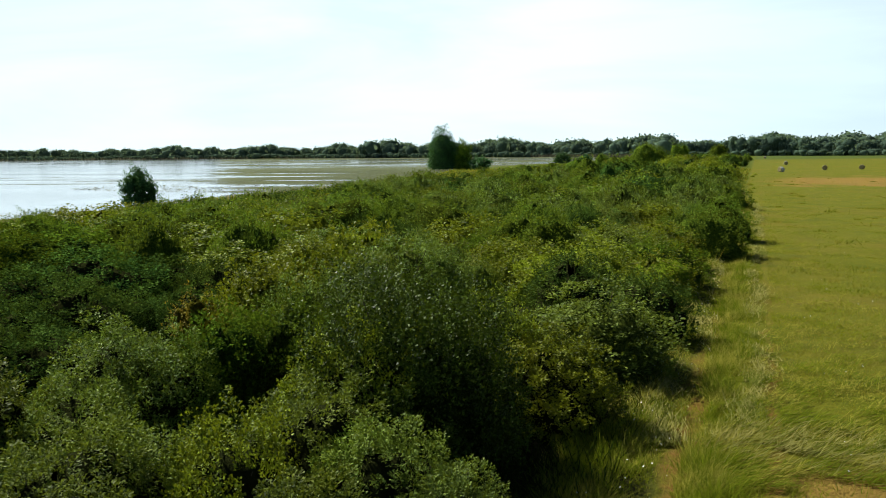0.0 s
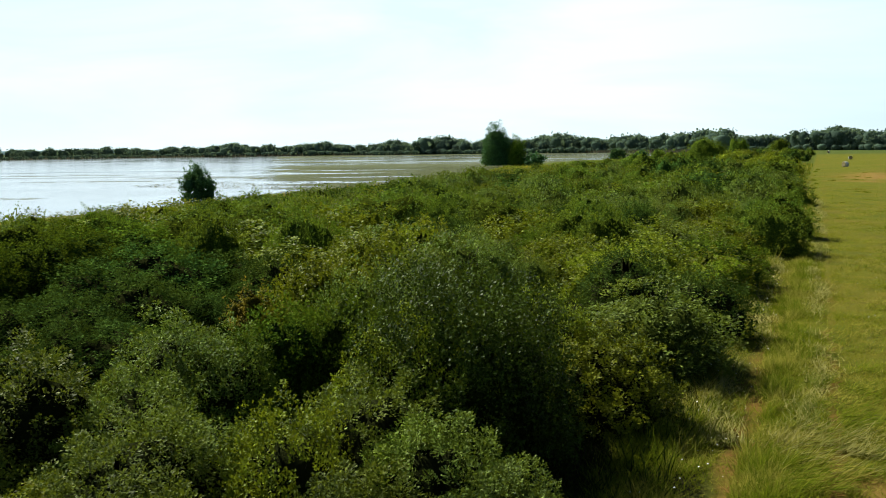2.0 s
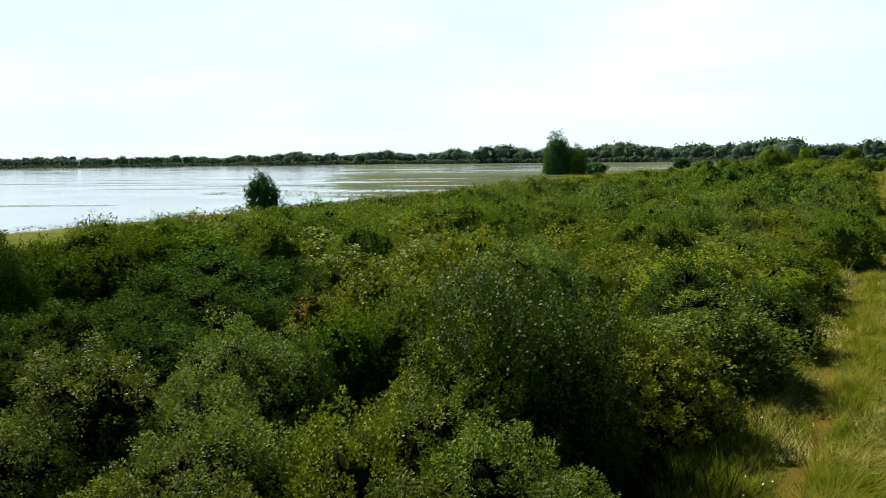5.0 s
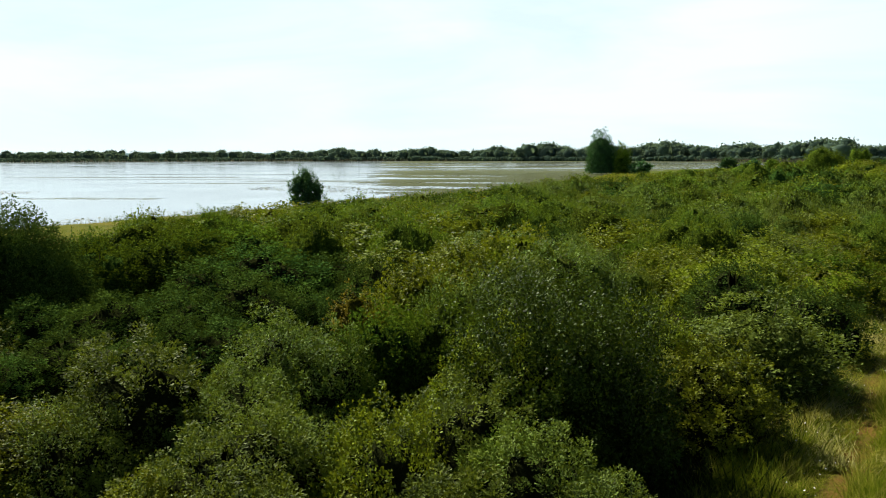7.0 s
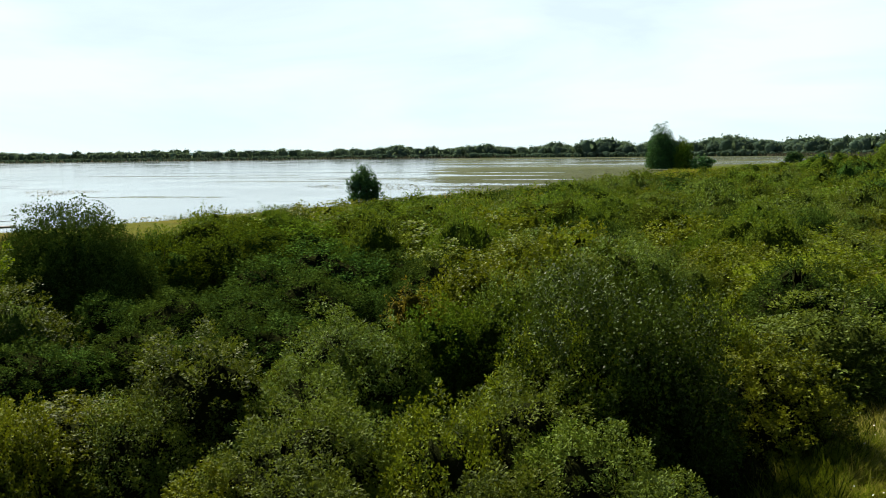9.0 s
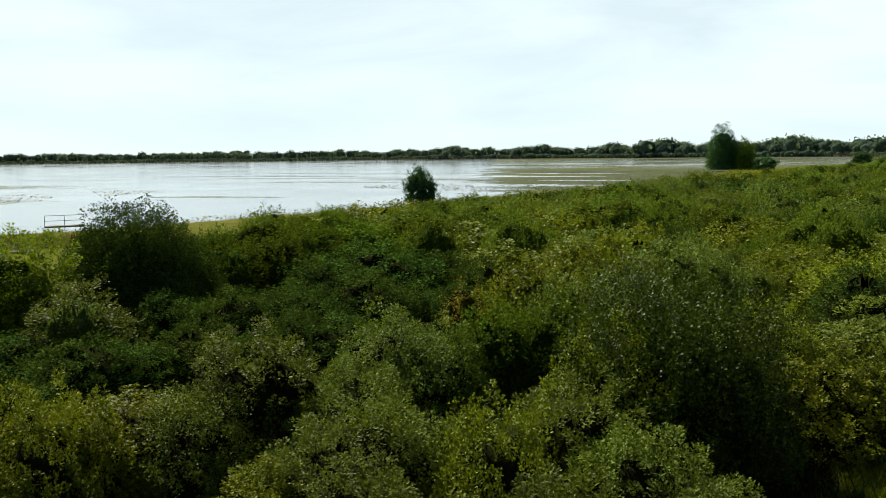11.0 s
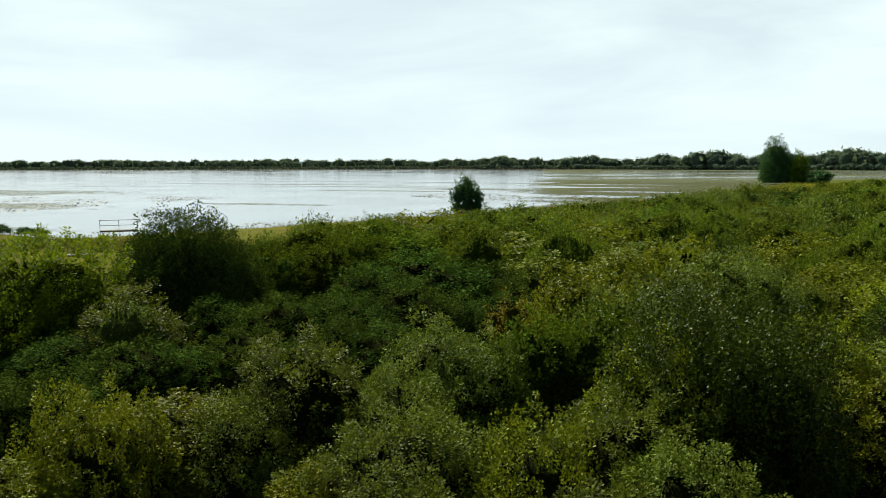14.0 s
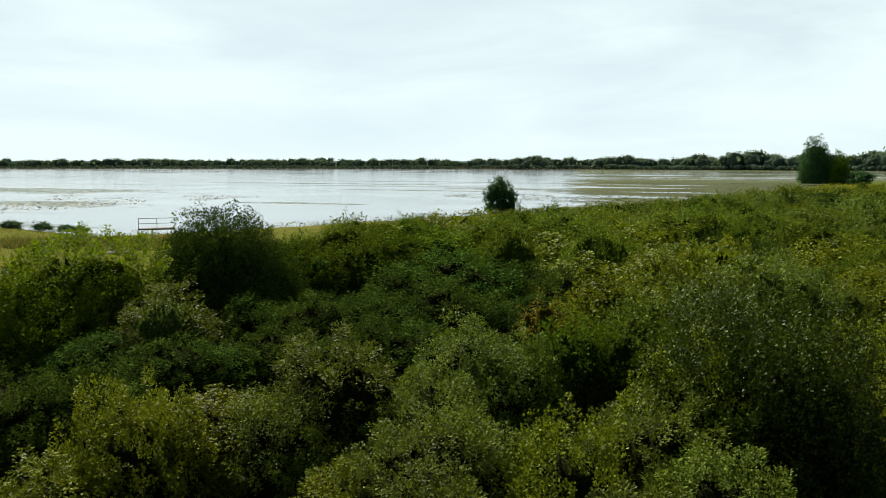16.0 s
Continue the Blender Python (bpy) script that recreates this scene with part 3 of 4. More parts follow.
MIDDLE = {
    "sallow": [(-2.7, 26.9, 3.5, 3.3), (-1.7, 30.5, 3.4, 3.5), (-3.6, 23.2, 3.3, 2.9), (4.3, 23.8, 2.6, 3.8), (8.7, 42.1, 2.6, 4.8),
        (-5.3, 39.7, 2.8, 4.4), (-0.6, 33.0, 2.9, 3.4), (-18.9, 20.3, 2.7, 3.0)],
    "thicket": [(-5.3, 19.9, 3.0, 2.9), (-3.7, 20.1, 2.9, 2.4), (10.2, 38.7, 2.7, 4.2), (1.3, 42.0, 2.4, 3.3), (-18.6, 39.9, 3.6, 7.9),
        (-18.9, 36.4, 3.8, 6.3), (-19.8, 34.5, 3.5, 5.2), (-20.7, 31.6, 3.4, 4.5)],
    "dogwood": [(-5.4, 24.9, 3.6, 3.5), (6.4, 33.9, 2.6, 4.0), (2.8, 38.9, 2.4, 4.0), (-8.7, 36.0, 3.1, 4.4), (-6.6, 36.4, 2.9, 3.8),
        (-12.7, 42.1, 3.4, 5.6)],
    "blackthorn": [(7.0, 28.1, 2.5, 2.8), (4.7, 30.6, 2.7, 3.2), (-14.4, 29.1, 3.8, 4.9), (-12.8, 31.0, 3.7, 4.7), (-10.8, 32.8, 3.4, 4.2),
        (-8.8, 31.3, 3.1, 2.7), (-12.3, 24.0, 3.2, 3.7), (-11.2, 25.9, 3.1, 3.3), (-10.0, 27.4, 2.8, 2.9), (-10.6, 21.5, 2.4, 2.9),
        (-9.6, 22.6, 2.4, 2.3), (-8.3, 26.7, 2.7, 2.4), (-14.8, 25.8, 2.9, 3.5), (-15.2, 23.2, 2.8, 2.9), (-12.7, 20.8, 2.2, 2.5),
        (-14.7, 20.4, 2.0, 2.6), (-15.5, 18.8, 2.0, 2.6), (-11.3, 21.4, 2.4, 2.3), (-17.8, 23.8, 2.8, 3.1), (-16.2, 17.4, 2.1, 2.6),
        (-19.7, 18.1, 2.1, 3.2)],
}
BEYOND = {
    "alder": [(15.5, 49.6, 2.8, 5.5), (19.1, 57.9, 3.2, 4.8), (29.7, 87.1, 3.2, 5.3), (0.3, 88.0, 2.6, 6.6), (-3.6, 93.9, 2.4, 6.4),
        (-16.3, 74.2, 3.3, 4.5), (-4.9, 75.8, 2.2, 3.9), (9.2, 77.5, 2.3, 5.9), (-16.0, 44.2, 3.5, 8.1), (-13.3, 48.2, 3.4, 7.7)],
    "sallow": [(22.3, 73.7, 3.5, 6.0), (6.2, 57.7, 2.9, 5.3), (-12.5, 70.9, 2.5, 7.4), (17.4, 90.3, 2.4, 8.9), (6.3, 46.6, 2.4, 4.8)],
    "dogwood": [(14.4, 58.2, 3.0, 6.7), (-7.7, 83.7, 2.1, 6.3), (-7.7, 64.5, 2.1, 7.5), (5.8, 89.8, 1.9, 7.9), (-10.0, 46.9, 3.2, 6.6)],
    "blackthorn": [(15.9, 106.8, 2.1, 6.7)],
}
SLIM = {"sallow": 0.62, "dogwood": 0.8, "blackthorn": 0.7, "alder": 0.7, "thicket": 0.7}
KIND = {
    "thicket": ("alder_shrub", "deep green leafy alder shrub in dense scrub", "shrub"),
    "sallow": ("grey_willow", "grey-green willow shrub with small silvery leaves in dense scrub", "shrub"),
    "dogwood": ("dogwood", "yellow-green leafy dogwood shrub in dense scrub", "shrub"),
    "blackthorn": ("blackthorn", "dark green dense thorny shrub in the scrub", "shrub"),
}
rng = random.Random(5)
SCRUB = []


def settle(spots, forms, label, group, used, tall, wide):
    """Puts the forms at the spots by turns: the form itself the first time, then copies."""
    for i, (x, y, h, w) in enumerate(spots):
        form = forms[i % len(forms)]
        m = place(None, x, y, h / tall * 0.9, w / wide, rng.uniform(0, 6.28))
        if form.name in used:
            ob = copy_thing(form, m)
        else:
            ob, _ = form, used.add(form.name)
            ob.matrix_basis = m
        tagged(ob, label, "shrub", group)
        SCRUB.append((x, y, w / 2))


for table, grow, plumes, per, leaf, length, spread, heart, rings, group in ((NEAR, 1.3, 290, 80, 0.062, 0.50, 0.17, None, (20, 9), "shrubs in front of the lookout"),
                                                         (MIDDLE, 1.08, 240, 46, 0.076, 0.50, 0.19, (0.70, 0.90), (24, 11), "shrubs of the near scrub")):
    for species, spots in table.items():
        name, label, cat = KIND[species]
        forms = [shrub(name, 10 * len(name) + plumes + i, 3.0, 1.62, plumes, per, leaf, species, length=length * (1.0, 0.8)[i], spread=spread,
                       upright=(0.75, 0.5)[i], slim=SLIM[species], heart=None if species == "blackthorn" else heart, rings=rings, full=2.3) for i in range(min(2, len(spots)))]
        settle([(x, y, h, max(w * grow, h * 0.95)) for x, y, h, w in spots], forms, label, group, set(), 3.0, 3.4)

birch = shrub("young_birch", 77, 4.5, 2.1, 620, 76, 0.056, "birch", length=0.7, spread=0.2, upright=0.9, slim=0.8, loose=0.2, stems=9, heart=(0.62, 0.84), full=2.5)
birch.matrix_basis = place(None, -0.5, 17.0, 1.0, 1.0, 0.4)
tagged(birch, "young birch with glossy green leaves standing out of the scrub", "tree")
thorn = shrub("hawthorn", 78, 4.5, 2.8, 900, 70, 0.075, "blackthorn", length=0.6, spread=0.24, upright=0.8, loose=0.13, stems=9, full=2.8, heart=(0.66, 0.86))
thorn.matrix_basis = place(None, -21.6, 26.6, 1.0, 1.05, 0.2)
tagged(thorn, "tall dark hawthorn with thin upper shoots", "tree")
ash = shrub("young_ash", 79, 3.8, 2.9, 620, 66, 0.090, "ash", length=0.6, spread=0.24, upright=0.7, slim=0.6, loose=0.1, full=2.6, heart=(0.68, 0.86))
ash.matrix_basis = place(None, -23.6, 20.8, 0.93, 1.08, 0.9)
sapling = plant("sapling", 80, 1.5, 0.7, 900, 0.055, "sallow", lobes=5, low=0.3, upright=1.0, shoot=0.5, trunk=0.015, core=0.2)
sapling.matrix_basis = place(None, -6.4, 9.7, 1.0, 1.0, 0.9)
tagged(sapling, "small pale-leaved willow sapling in front of the scrub", "shrub")
tagged(ash, "bright yellow-green young ash beside the grassy bank", "tree")
spindle = plant("spindle", 85, 2.2, 1.2, 2600, 0.07, "rust", lobes=7, low=0.05, upright=1.0, shoot=0.5, body=0.6)
spindle.matrix_basis = place(None, -7.4, 24.4, 1.1, 1.0, 0.4)
tagged(spindle, "small shrub with yellowing brownish leaves in the scrub", "shrub", "yellowing shrubs")
for x, y, h, w, turn in ((-6.2, 26.0, 0.8, 0.9, 1.0), (-9.0, 43.0, 0.9, 1.5, 2.0), (-1.5, 57.0, 0.8, 1.8, 3.0), (9.0, 96.0, 0.9, 2.4, 4.0), (2.0, 118.0, 0.8, 3.0, 5.0)):
    copy_thing(spindle, place(None, x, y, h, w, turn))
SCRUB += [(-0.5, 17.0, 1.8), (-22.3, 27.8, 2.6), (-24.0, 21.2, 2.6)]

# ---- the scrub behind, out to the big trees ----
SPECIES = (("sallow", "grey_willow"), ("dogwood", "dogwood"), ("blackthorn", "blackthorn"), ("alder", "alder_shrub"))


def forms_for(seed, plumes, per, leaf, length, spread, rings):
    return [[shrub(name, seed + 10 * i + j, 2.4, 2.2, plumes, per, leaf, species, length=length, spread=spread, upright=(0.8, 0.5)[j],
                   slim=SLIM[species], rings=rings, stems=4, heart=(0.78, 0.93), lumps=0.2, loose=0.15, full=2.5) for j in range(2)] for i, (species, name) in enumerate(SPECIES)]


MID = forms_for(200, 230, 21, 0.098, 0.50, 0.22, (22, 10))
BACK = forms_for(300, 130, 16, 0.145, 0.50, 0.27, (18, 9))
FAR = forms_for(400, 56, 12, 0.19, 0.50, 0.34, (12, 7))
LABELS = ("grey-green willow shrub in the scrub", "yellow-green leafy shrub in the scrub", "dark green thorny shrub in the scrub",
          "deep green alder shrub in the scrub")
used = set()


def scatter(count, near, far, forms, group, gap):
    tries, made = 0, 0
    while made < count and tries < count * 40:
        tries += 1
        r = math.sqrt(rng.uniform(near * near, far * far))
        a = rng.uniform(radians(-26), radians(56))
        x, y = -math.sin(a) * r, math.cos(a) * r
        w = rng.choice((rng.uniform(2.8, 4.4), rng.uniform(4.6, 7.2)))
        if x > edge_x(y) - w * 0.62 - 0.3 or lake_distance(np.array(x), np.array(y)) > -3.0:
            continue
        if x < -24 - 0.25 * (y - 25) and y < 80 or x < -12 and lake_distance(np.array(x), np.array(y)) > -20:
            continue
        if x < -5 and y < 37 or math.hypot(x, y) < 36 and abs(x) < 5:
            continue
        if any((x - p) ** 2 + (y - q) ** 2 < (gap * (s + w / 2)) ** 2 for p, q, s in SCRUB):
            continue
        v = noise.noise(Vector((x * 0.05, y * 0.05, 3.0)))
        k = 1 if v > 0.26 else 0 if v < -0.26 else rng.choice((0, 2, 3, 0, 3, 1, 2))
        form = forms[k][rng.randrange(2)]
        top = 6.35 - r * math.tan(radians(max(0.45, 1.6 + 0.08 * math.degrees(a))))
        if top < 0.7:
            continue
        h = min(rng.uniform(1.3, 2.7) + 0.2 * w + (0.4 if k == 2 else 0.0), top)
        m = place(None, x, y, min(h, 0.5 * w + 0.9) / 2.5, w / 4.9, rng.uniform(0, 6.28))
        if form.name in used:
            ob = copy_thing(form, m)
        else:
            ob, _ = form, used.add(form.name)
            ob.matrix_basis = m
        tagged(ob, LABELS[k], "shrub", group)
        SCRUB.append((x, y, w / 2))
        made += 1


for i, (species, name) in enumerate(SPECIES):
    spots = BEYOND.get(species, [])
    settle([q for q in spots if q[1] < 66], MID[i], LABELS[i], "shrubs of the scrub", used, 2.5, 4.9)
    settle([q for q in spots if q[1] >= 66], BACK[i], LABELS[i], "shrubs behind", used, 2.5, 4.9)
scatter(90, 33, 68, MID, "shrubs of the scrub", 0.62)
scatter(170, 62, 135, BACK, "shrubs behind", 0.6)
scatter(430, 125, 470, FAR, "shrubs farther off", 0.6)
for form in [f for kinds in (MID, BACK, FAR) for pair in kinds for f in pair]:
    if form.name not in used:
        for o in (*form.children_recursive, form):
            bpy.data.objects.remove(o)

# ---- trees that stand out ----
willow = shrub("white_willow", 81, 12.6, 4.9, 400, 48, 0.28, "willow", length=1.4, spread=0.85, upright=0.3, slim=0.55, loose=0.13, lumps=0.14, heart=(0.74, 0.9), rings=(24, 14), stems=8, full=3.4)
willow.matrix_basis = place(None, 0.0, 280.0, 1.0, 1.0, 0.3)
tagged(willow, "tall dark green willow on the lake shore", "tree")
poplar = shrub("young_poplar", 82, 9.6, 2.6, 240, 44, 0.26, "alder", length=1.4, spread=0.6, upright=0.8, slim=0.6, loose=0.2, heart=(0.6, 0.8), rings=(18, 12), full=2.8)
poplar.matrix_basis = place(None, 6.4, 277.0, 1.0, 1.0, 0.3)
tagged(poplar, "lighter green tree beside the tall willow", "tree")
osier = plant("osier", 83, 5.0, 2.4, 6500, 0.17, "willow", lobes=12, low=0.0, upright=0.9, shoot=0.8, trunk=0.06, ragged=0.42, body=0.55, dome=0.7)
osier.matrix_basis = place(None, -35.2, 96.5, 1.0, 1.0, 0.3)
tagged(osier, "lone dark bush at the water's edge", "shrub")
round_tree = shrub("crack_willow", 84, 7.8, 5.0, 320, 32, 0.22, "alder", length=1.2, spread=0.6, upright=0.5, heart=(0.84, 0.98), lumps=0.14, rings=(30, 14), stems=8, full=2.8)
round_tree.matrix_basis = place(None, 64.0, 262.0, 1.0, 1.0, 0.3)
tagged(round_tree, "round yellow-green willow in the far scrub", "tree")

for x, y, h, w, turn in ((-72.0, 61.0, 0.18, 0.5, 0.4), (-68.6, 60.8, 0.15, 0.45, 1.4), (-76.0, 60.4, 0.2, 0.5, 2.4), (-65.8, 60.0, 0.14, 0.4, 3.4)):
    copy_thing(osier, place(None, x, y, h, w, turn, -0.35))
for x, y, h, w, turn in ((12.0, 272.0, 0.85, 1.7, 1.0), (52.0, 366.0, 0.95, 1.9, 2.0), (63.0, 372.0, 0.8, 1.5, 3.0)):
    copy_thing(osier, place(None, x, y, h, w, turn))
for x, y, h, w, turn in ((97.0, 345.0, 1.0, 0.7, 2.2), (122.0, 372.0, 1.0, 0.75, 3.4), (50.0, 264.0, 0.6, 0.42, 0.2)):
    copy_thing(round_tree, place(None, x, y, h, w, turn))


# ---- far woods beyond lake and meadow ----
def woods(name, seed, rows, label):
    """Belts of trees, each a stem and an uneven crown of leaf clumps: (start, end, trees, depth, height)."""
    r = np.random.default_rng(seed)
    vs, fs, k = [], [], 0
    for (x0, y0), (x1, y1), count, depth, tall in rows:
        for i in range(count):
            t = (i + r.uniform(-0.5, 0.5)) / count
            cx, cy = x0 + (x1 - x0) * t + r.normal() * depth * 0.04, y0 + (y1 - y0) * t + abs(r.normal()) * depth * 0.6
            grow = 0.82 + 0.2 * math.sin(t * 23 + seed) * math.sin(t * 7.3) + r.uniform(-0.22, 0.2)
            h = max(tall * grow, tall * 0.35)
            for lobe in range(3 if tall > 8 else 1):
                n = 46
                up = (0.42, 0.55, 0.62)[lobe] * r.uniform(0.85, 1.1)
                tall_r = h * min(r.uniform(0.24, 0.42), 0.99 - up)
                wide_r = h * (r.uniform(0.34, 0.62) if tall > 8 else r.uniform(0.5, 0.9))
                ox, oy = cx + r.normal() * h * 0.2, cy + r.normal() * h * 0.15
                # a solid heart of branches and leaves
                ring, lays = 8, 4
                az, el = np.meshgrid(np.linspace(0, 2 * math.pi, ring, endpoint=False), np.linspace(-1.2, 1.25, lays))
                q = np.stack([np.cos(az) * np.cos(el) * wide_r, np.sin(az) * np.cos(el) * wide_r, np.sin(el) * tall_r], -1)
                q = q * r.uniform(0.55, 0.9, (lays, ring, 1)) + (ox, oy, h * up)
                q[0, :, 2] = -0.4
                ids = np.arange(ring * lays).reshape(lays, ring)
                nxt = np.roll(ids, -1, 1)
                vs.append(q.reshape(-1, 3))
                fs.append(np.stack([ids[:-1], nxt[:-1], nxt[1:], ids[1:]], -1).reshape(-1, 4) + k)
                k += ring * lays
                d = unit(r.normal(size=(n, 3)) + (0, 0, 0.35))
                p = d * (wide_r, wide_r, tall_r) * r.uniform(0.78, 1.0, (n, 1)) + (ox, oy, h * up)
                p[:, 2] = np.maximum(p[:, 2], 0.2)
                v, f = leaf_quads(r, p, unit(d * 0.4 + r.normal(size=(n, 3)) * 0.7), h * 0.10, h * 0.09)
                vs.append(v), fs.append(f + k)
                k += len(v)
    me = mesh_of(name, np.concatenate(vs), np.concatenate(fs), HAZED_LEAF)
    return tagged(part(name, me), label, "woods", kind="stuff")


# pale bluish leaf colour: the haze of distance is painted in
HAZED_LEAF = leaf_material("hazed_far_leaves", (0.080, 0.130, 0.098), (0.105, 0.155, 0.112), (0.13, 0.18, 0.12), 0.45, 0.0, 0.9)
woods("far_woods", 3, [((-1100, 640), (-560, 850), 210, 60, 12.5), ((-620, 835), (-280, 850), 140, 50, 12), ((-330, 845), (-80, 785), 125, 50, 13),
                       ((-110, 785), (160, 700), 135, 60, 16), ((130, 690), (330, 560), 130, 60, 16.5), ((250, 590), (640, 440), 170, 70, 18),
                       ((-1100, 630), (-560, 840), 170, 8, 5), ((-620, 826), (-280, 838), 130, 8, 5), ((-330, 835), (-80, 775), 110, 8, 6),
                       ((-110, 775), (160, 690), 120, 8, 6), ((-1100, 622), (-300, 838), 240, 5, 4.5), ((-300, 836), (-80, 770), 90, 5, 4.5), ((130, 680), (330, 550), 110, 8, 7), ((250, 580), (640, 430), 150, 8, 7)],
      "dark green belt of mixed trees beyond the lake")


def ridge():
    r = np.random.default_rng(8)
    n = 160
    yaw = np.radians(np.linspace(-30, 62, n))
    tall = 9 + 16 * np.clip(np.sin(np.linspace(0, 3, n) * 2.1 + 0.4), 0, 1) ** 2 + r.uniform(0, 4, n)
    vs = []
    for dist, up in ((3000, 0.0), (3040, 0.7), (3100, 1.0), (3300, 0.0)):
        vs.append(np.stack([-np.sin(yaw) * dist, np.cos(yaw) * dist, tall * up - (0.5 if up == 0 else 0)], -1))
    k = np.arange(4 * n).reshape(4, n)
    f = np.stack([k[:-1, :-1], k[:-1, 1:], k[1:, 1:], k[1:, :-1]], -1).reshape(-1, 4)
    m = Mat("hazed_woodland")
    # woodland colour blued to paint the haze of distance
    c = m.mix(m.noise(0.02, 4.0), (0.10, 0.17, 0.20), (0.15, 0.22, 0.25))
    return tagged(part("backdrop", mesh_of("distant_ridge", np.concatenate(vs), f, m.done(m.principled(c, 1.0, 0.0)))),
                  "low blue wooded ridge on the horizon", "backdrop", kind="structure")


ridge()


# ---- grasses ----
def blade_material(name, dark, light, straw, share):
    k = Mat(name)
    geo = k.t.nodes.new("ShaderNodeNewGeometry")
    rnd = geo.outputs["Random Per Island"]
    c = k.mix(rnd, dark, light)
    patch = k.remap(k.math("ADD", k.noise(0.6, 3.0), k.math("MULTIPLY", rnd, 0.3)), 0.85 - share, 1.0 - share)
    c = k.mix(patch, c, straw)
    p = k.principled(c, 0.7, 0.04)
    tr = k.t.nodes.new("ShaderNodeBsdfTranslucent")
    k.link(c, tr.inputs["Color"])
    mx = k.node("ShaderNodeMixShader", Fac=0.5)
    k.link(p, mx.inputs[1])
    k.link(tr.outputs["BSDF"], mx.inputs[2])
    return k.done(mx.outputs["Shader"])


def blades(name, seed, x, y, tall, wide, lean, material, label, lie=(0, 0, 0)):
    r = np.random.default_rng(seed)
    z = land_height(x, y) - 0.02
    w = unit(np.stack([r.normal(size=len(x)) * lean, r.normal(size=len(x)) * lean, np.ones(len(x))], -1) + np.array(lie))
    tall = np.broadcast_to(tall, (len(x),))
    side = unit(np.cross(w, r.normal(size=w.shape)))
    t = (tall * r.uniform(0.6, 1.3, len(x)))[:, None]
    h = (np.broadcast_to(wide, (len(x),)) * r.uniform(0.7, 1.3, len(x)))[:, None] * 0.5
    b = np.stack([x, y, z], -1)
    v = np.stack([b - side * h, b + side * h, b + w * t], 1)
    f = np.arange(len(v) * 3, dtype=np.int32).reshape(-1, 3)
    return tagged(part(name, mesh_of(name, v.reshape(-1, 3), f, material)), label, "grass", kind="stuff")


GRASS = blade_material("fresh_grass", (0.150, 0.182, 0.009), (0.25, 0.27, 0.014), (0.36, 0.33, 0.055), 0.2)
HAY = blade_material("cut_grass", (0.14, 0.165, 0.022), (0.27, 0.28, 0.055), (0.38, 0.35, 0.11), 0.3)
HERB = blade_material("scrub_herbs", (0.13, 0.165, 0.012), (0.225, 0.25, 0.020), (0.28, 0.23, 0.03), 0.22)
# greens lowered so the blades paint the shade under the shrubs
UNDER_SHADE = blade_material("undergrowth", (0.02, 0.035, 0.005), (0.045, 0.065, 0.009), (0.10, 0.09, 0.02), 0.1)
TUFT = blade_material("rank_grass", (0.11, 0.155, 0.008), (0.22, 0.255, 0.012), (0.36, 0.33, 0.055), 0.22)
BANK = blade_material("bank_grass", (0.075, 0.11, 0.010), (0.15, 0.18, 0.018), (0.24, 0.20, 0.05), 0.15)
REED = blade_material("reed", (0.07, 0.11, 0.02), (0.14, 0.18, 0.04), (0.26, 0.23, 0.10), 0.2)
FAR_REED = blade_material("far_reeds", (0.045, 0.06, 0.035), (0.08, 0.09, 0.055), (0.13, 0.11, 0.07), 0.25)
SEDGE = blade_material("sedge", (0.06, 0.08, 0.012), (0.12, 0.13, 0.025), (0.18, 0.14, 0.04), 0.2)
g = np.random.default_rng(21)


def strip(n, lo, hi, y0, y1):
    """Places along the meadow's edge, lo to hi metres from it, closer together near the lookout."""
    y = y0 + (y1 - y0) * 0.33 * g.exponential(1.0, n)
    return edge_x(y) + g.uniform(lo, hi, n), y


x, y = strip(95000, -1.2, -0.9, 11, 80)
x = x + np.abs(g.normal(size=len(x))) * 3.6
rut = (np.abs(x - edge_x(y) - 0.55 - 0.2 * np.sin(y * 0.7)) < 0.26) & (y < 30) | (np.abs(x - edge_x(y) - 2.6) < 0.14) | (np.hypot(x - 8.6, y - 14.2) < 2.0) & (g.random(len(x)) < 0.7)
rut &= g.random(len(x)) < 0.85
x, y = x[~rut], y[~rut]
blades("verge_grass", 1, x, y, 0.13, 0.007 + y * 0.0005, 1.2, GRASS, "long yellow-green grass along the scrub")


def tufts(n, each, lo, hi, y0, y1, size):
    """Blades gathered in round tufts of uneven size; gives places and heights."""
    cx, cy = strip(n, lo, hi, y0, y1)
    big = g.uniform(0.5, 1.5, n) ** 1.5
    k = np.repeat(np.arange(n), each)
    off = g.normal(size=(len(k), 2)) * (size * big[k])[:, None]
    fall = np.exp(-(off ** 2).sum(1) / (2 * (size * big[k]) ** 2))
    px, py, up = cx[k] + off[:, 0], cy[k] + off[:, 1], big[k] * (0.45 + 0.55 * fall)
    path = np.abs(px - edge_x(py) - 0.55 - 0.2 * np.sin(py * 0.7))
    free = (path > 0.24) | (g.random(len(px)) < np.clip((py - 17) / 30, 0.02, 1))
    return px[free], py[free], up[free]


x, y, tall_ = tufts(420, 90, -1.9, -0.3, 11.0, 75, 0.2)
blades("tussock_grass", 2, x, y, 0.40 * tall_, 0.007 + y * 0.0005, 0.8, TUFT, "rank green grass tufts along the scrub")
x, y, tall_ = tufts(260, 130, 0.7, 1.6, 14, 95, 0.18)
blades("tussock_grass", 12, x, y, 0.38 * tall_, 0.007 + y * 0.0005, 0.8, TUFT, "taller tussocks between the wheel tracks")
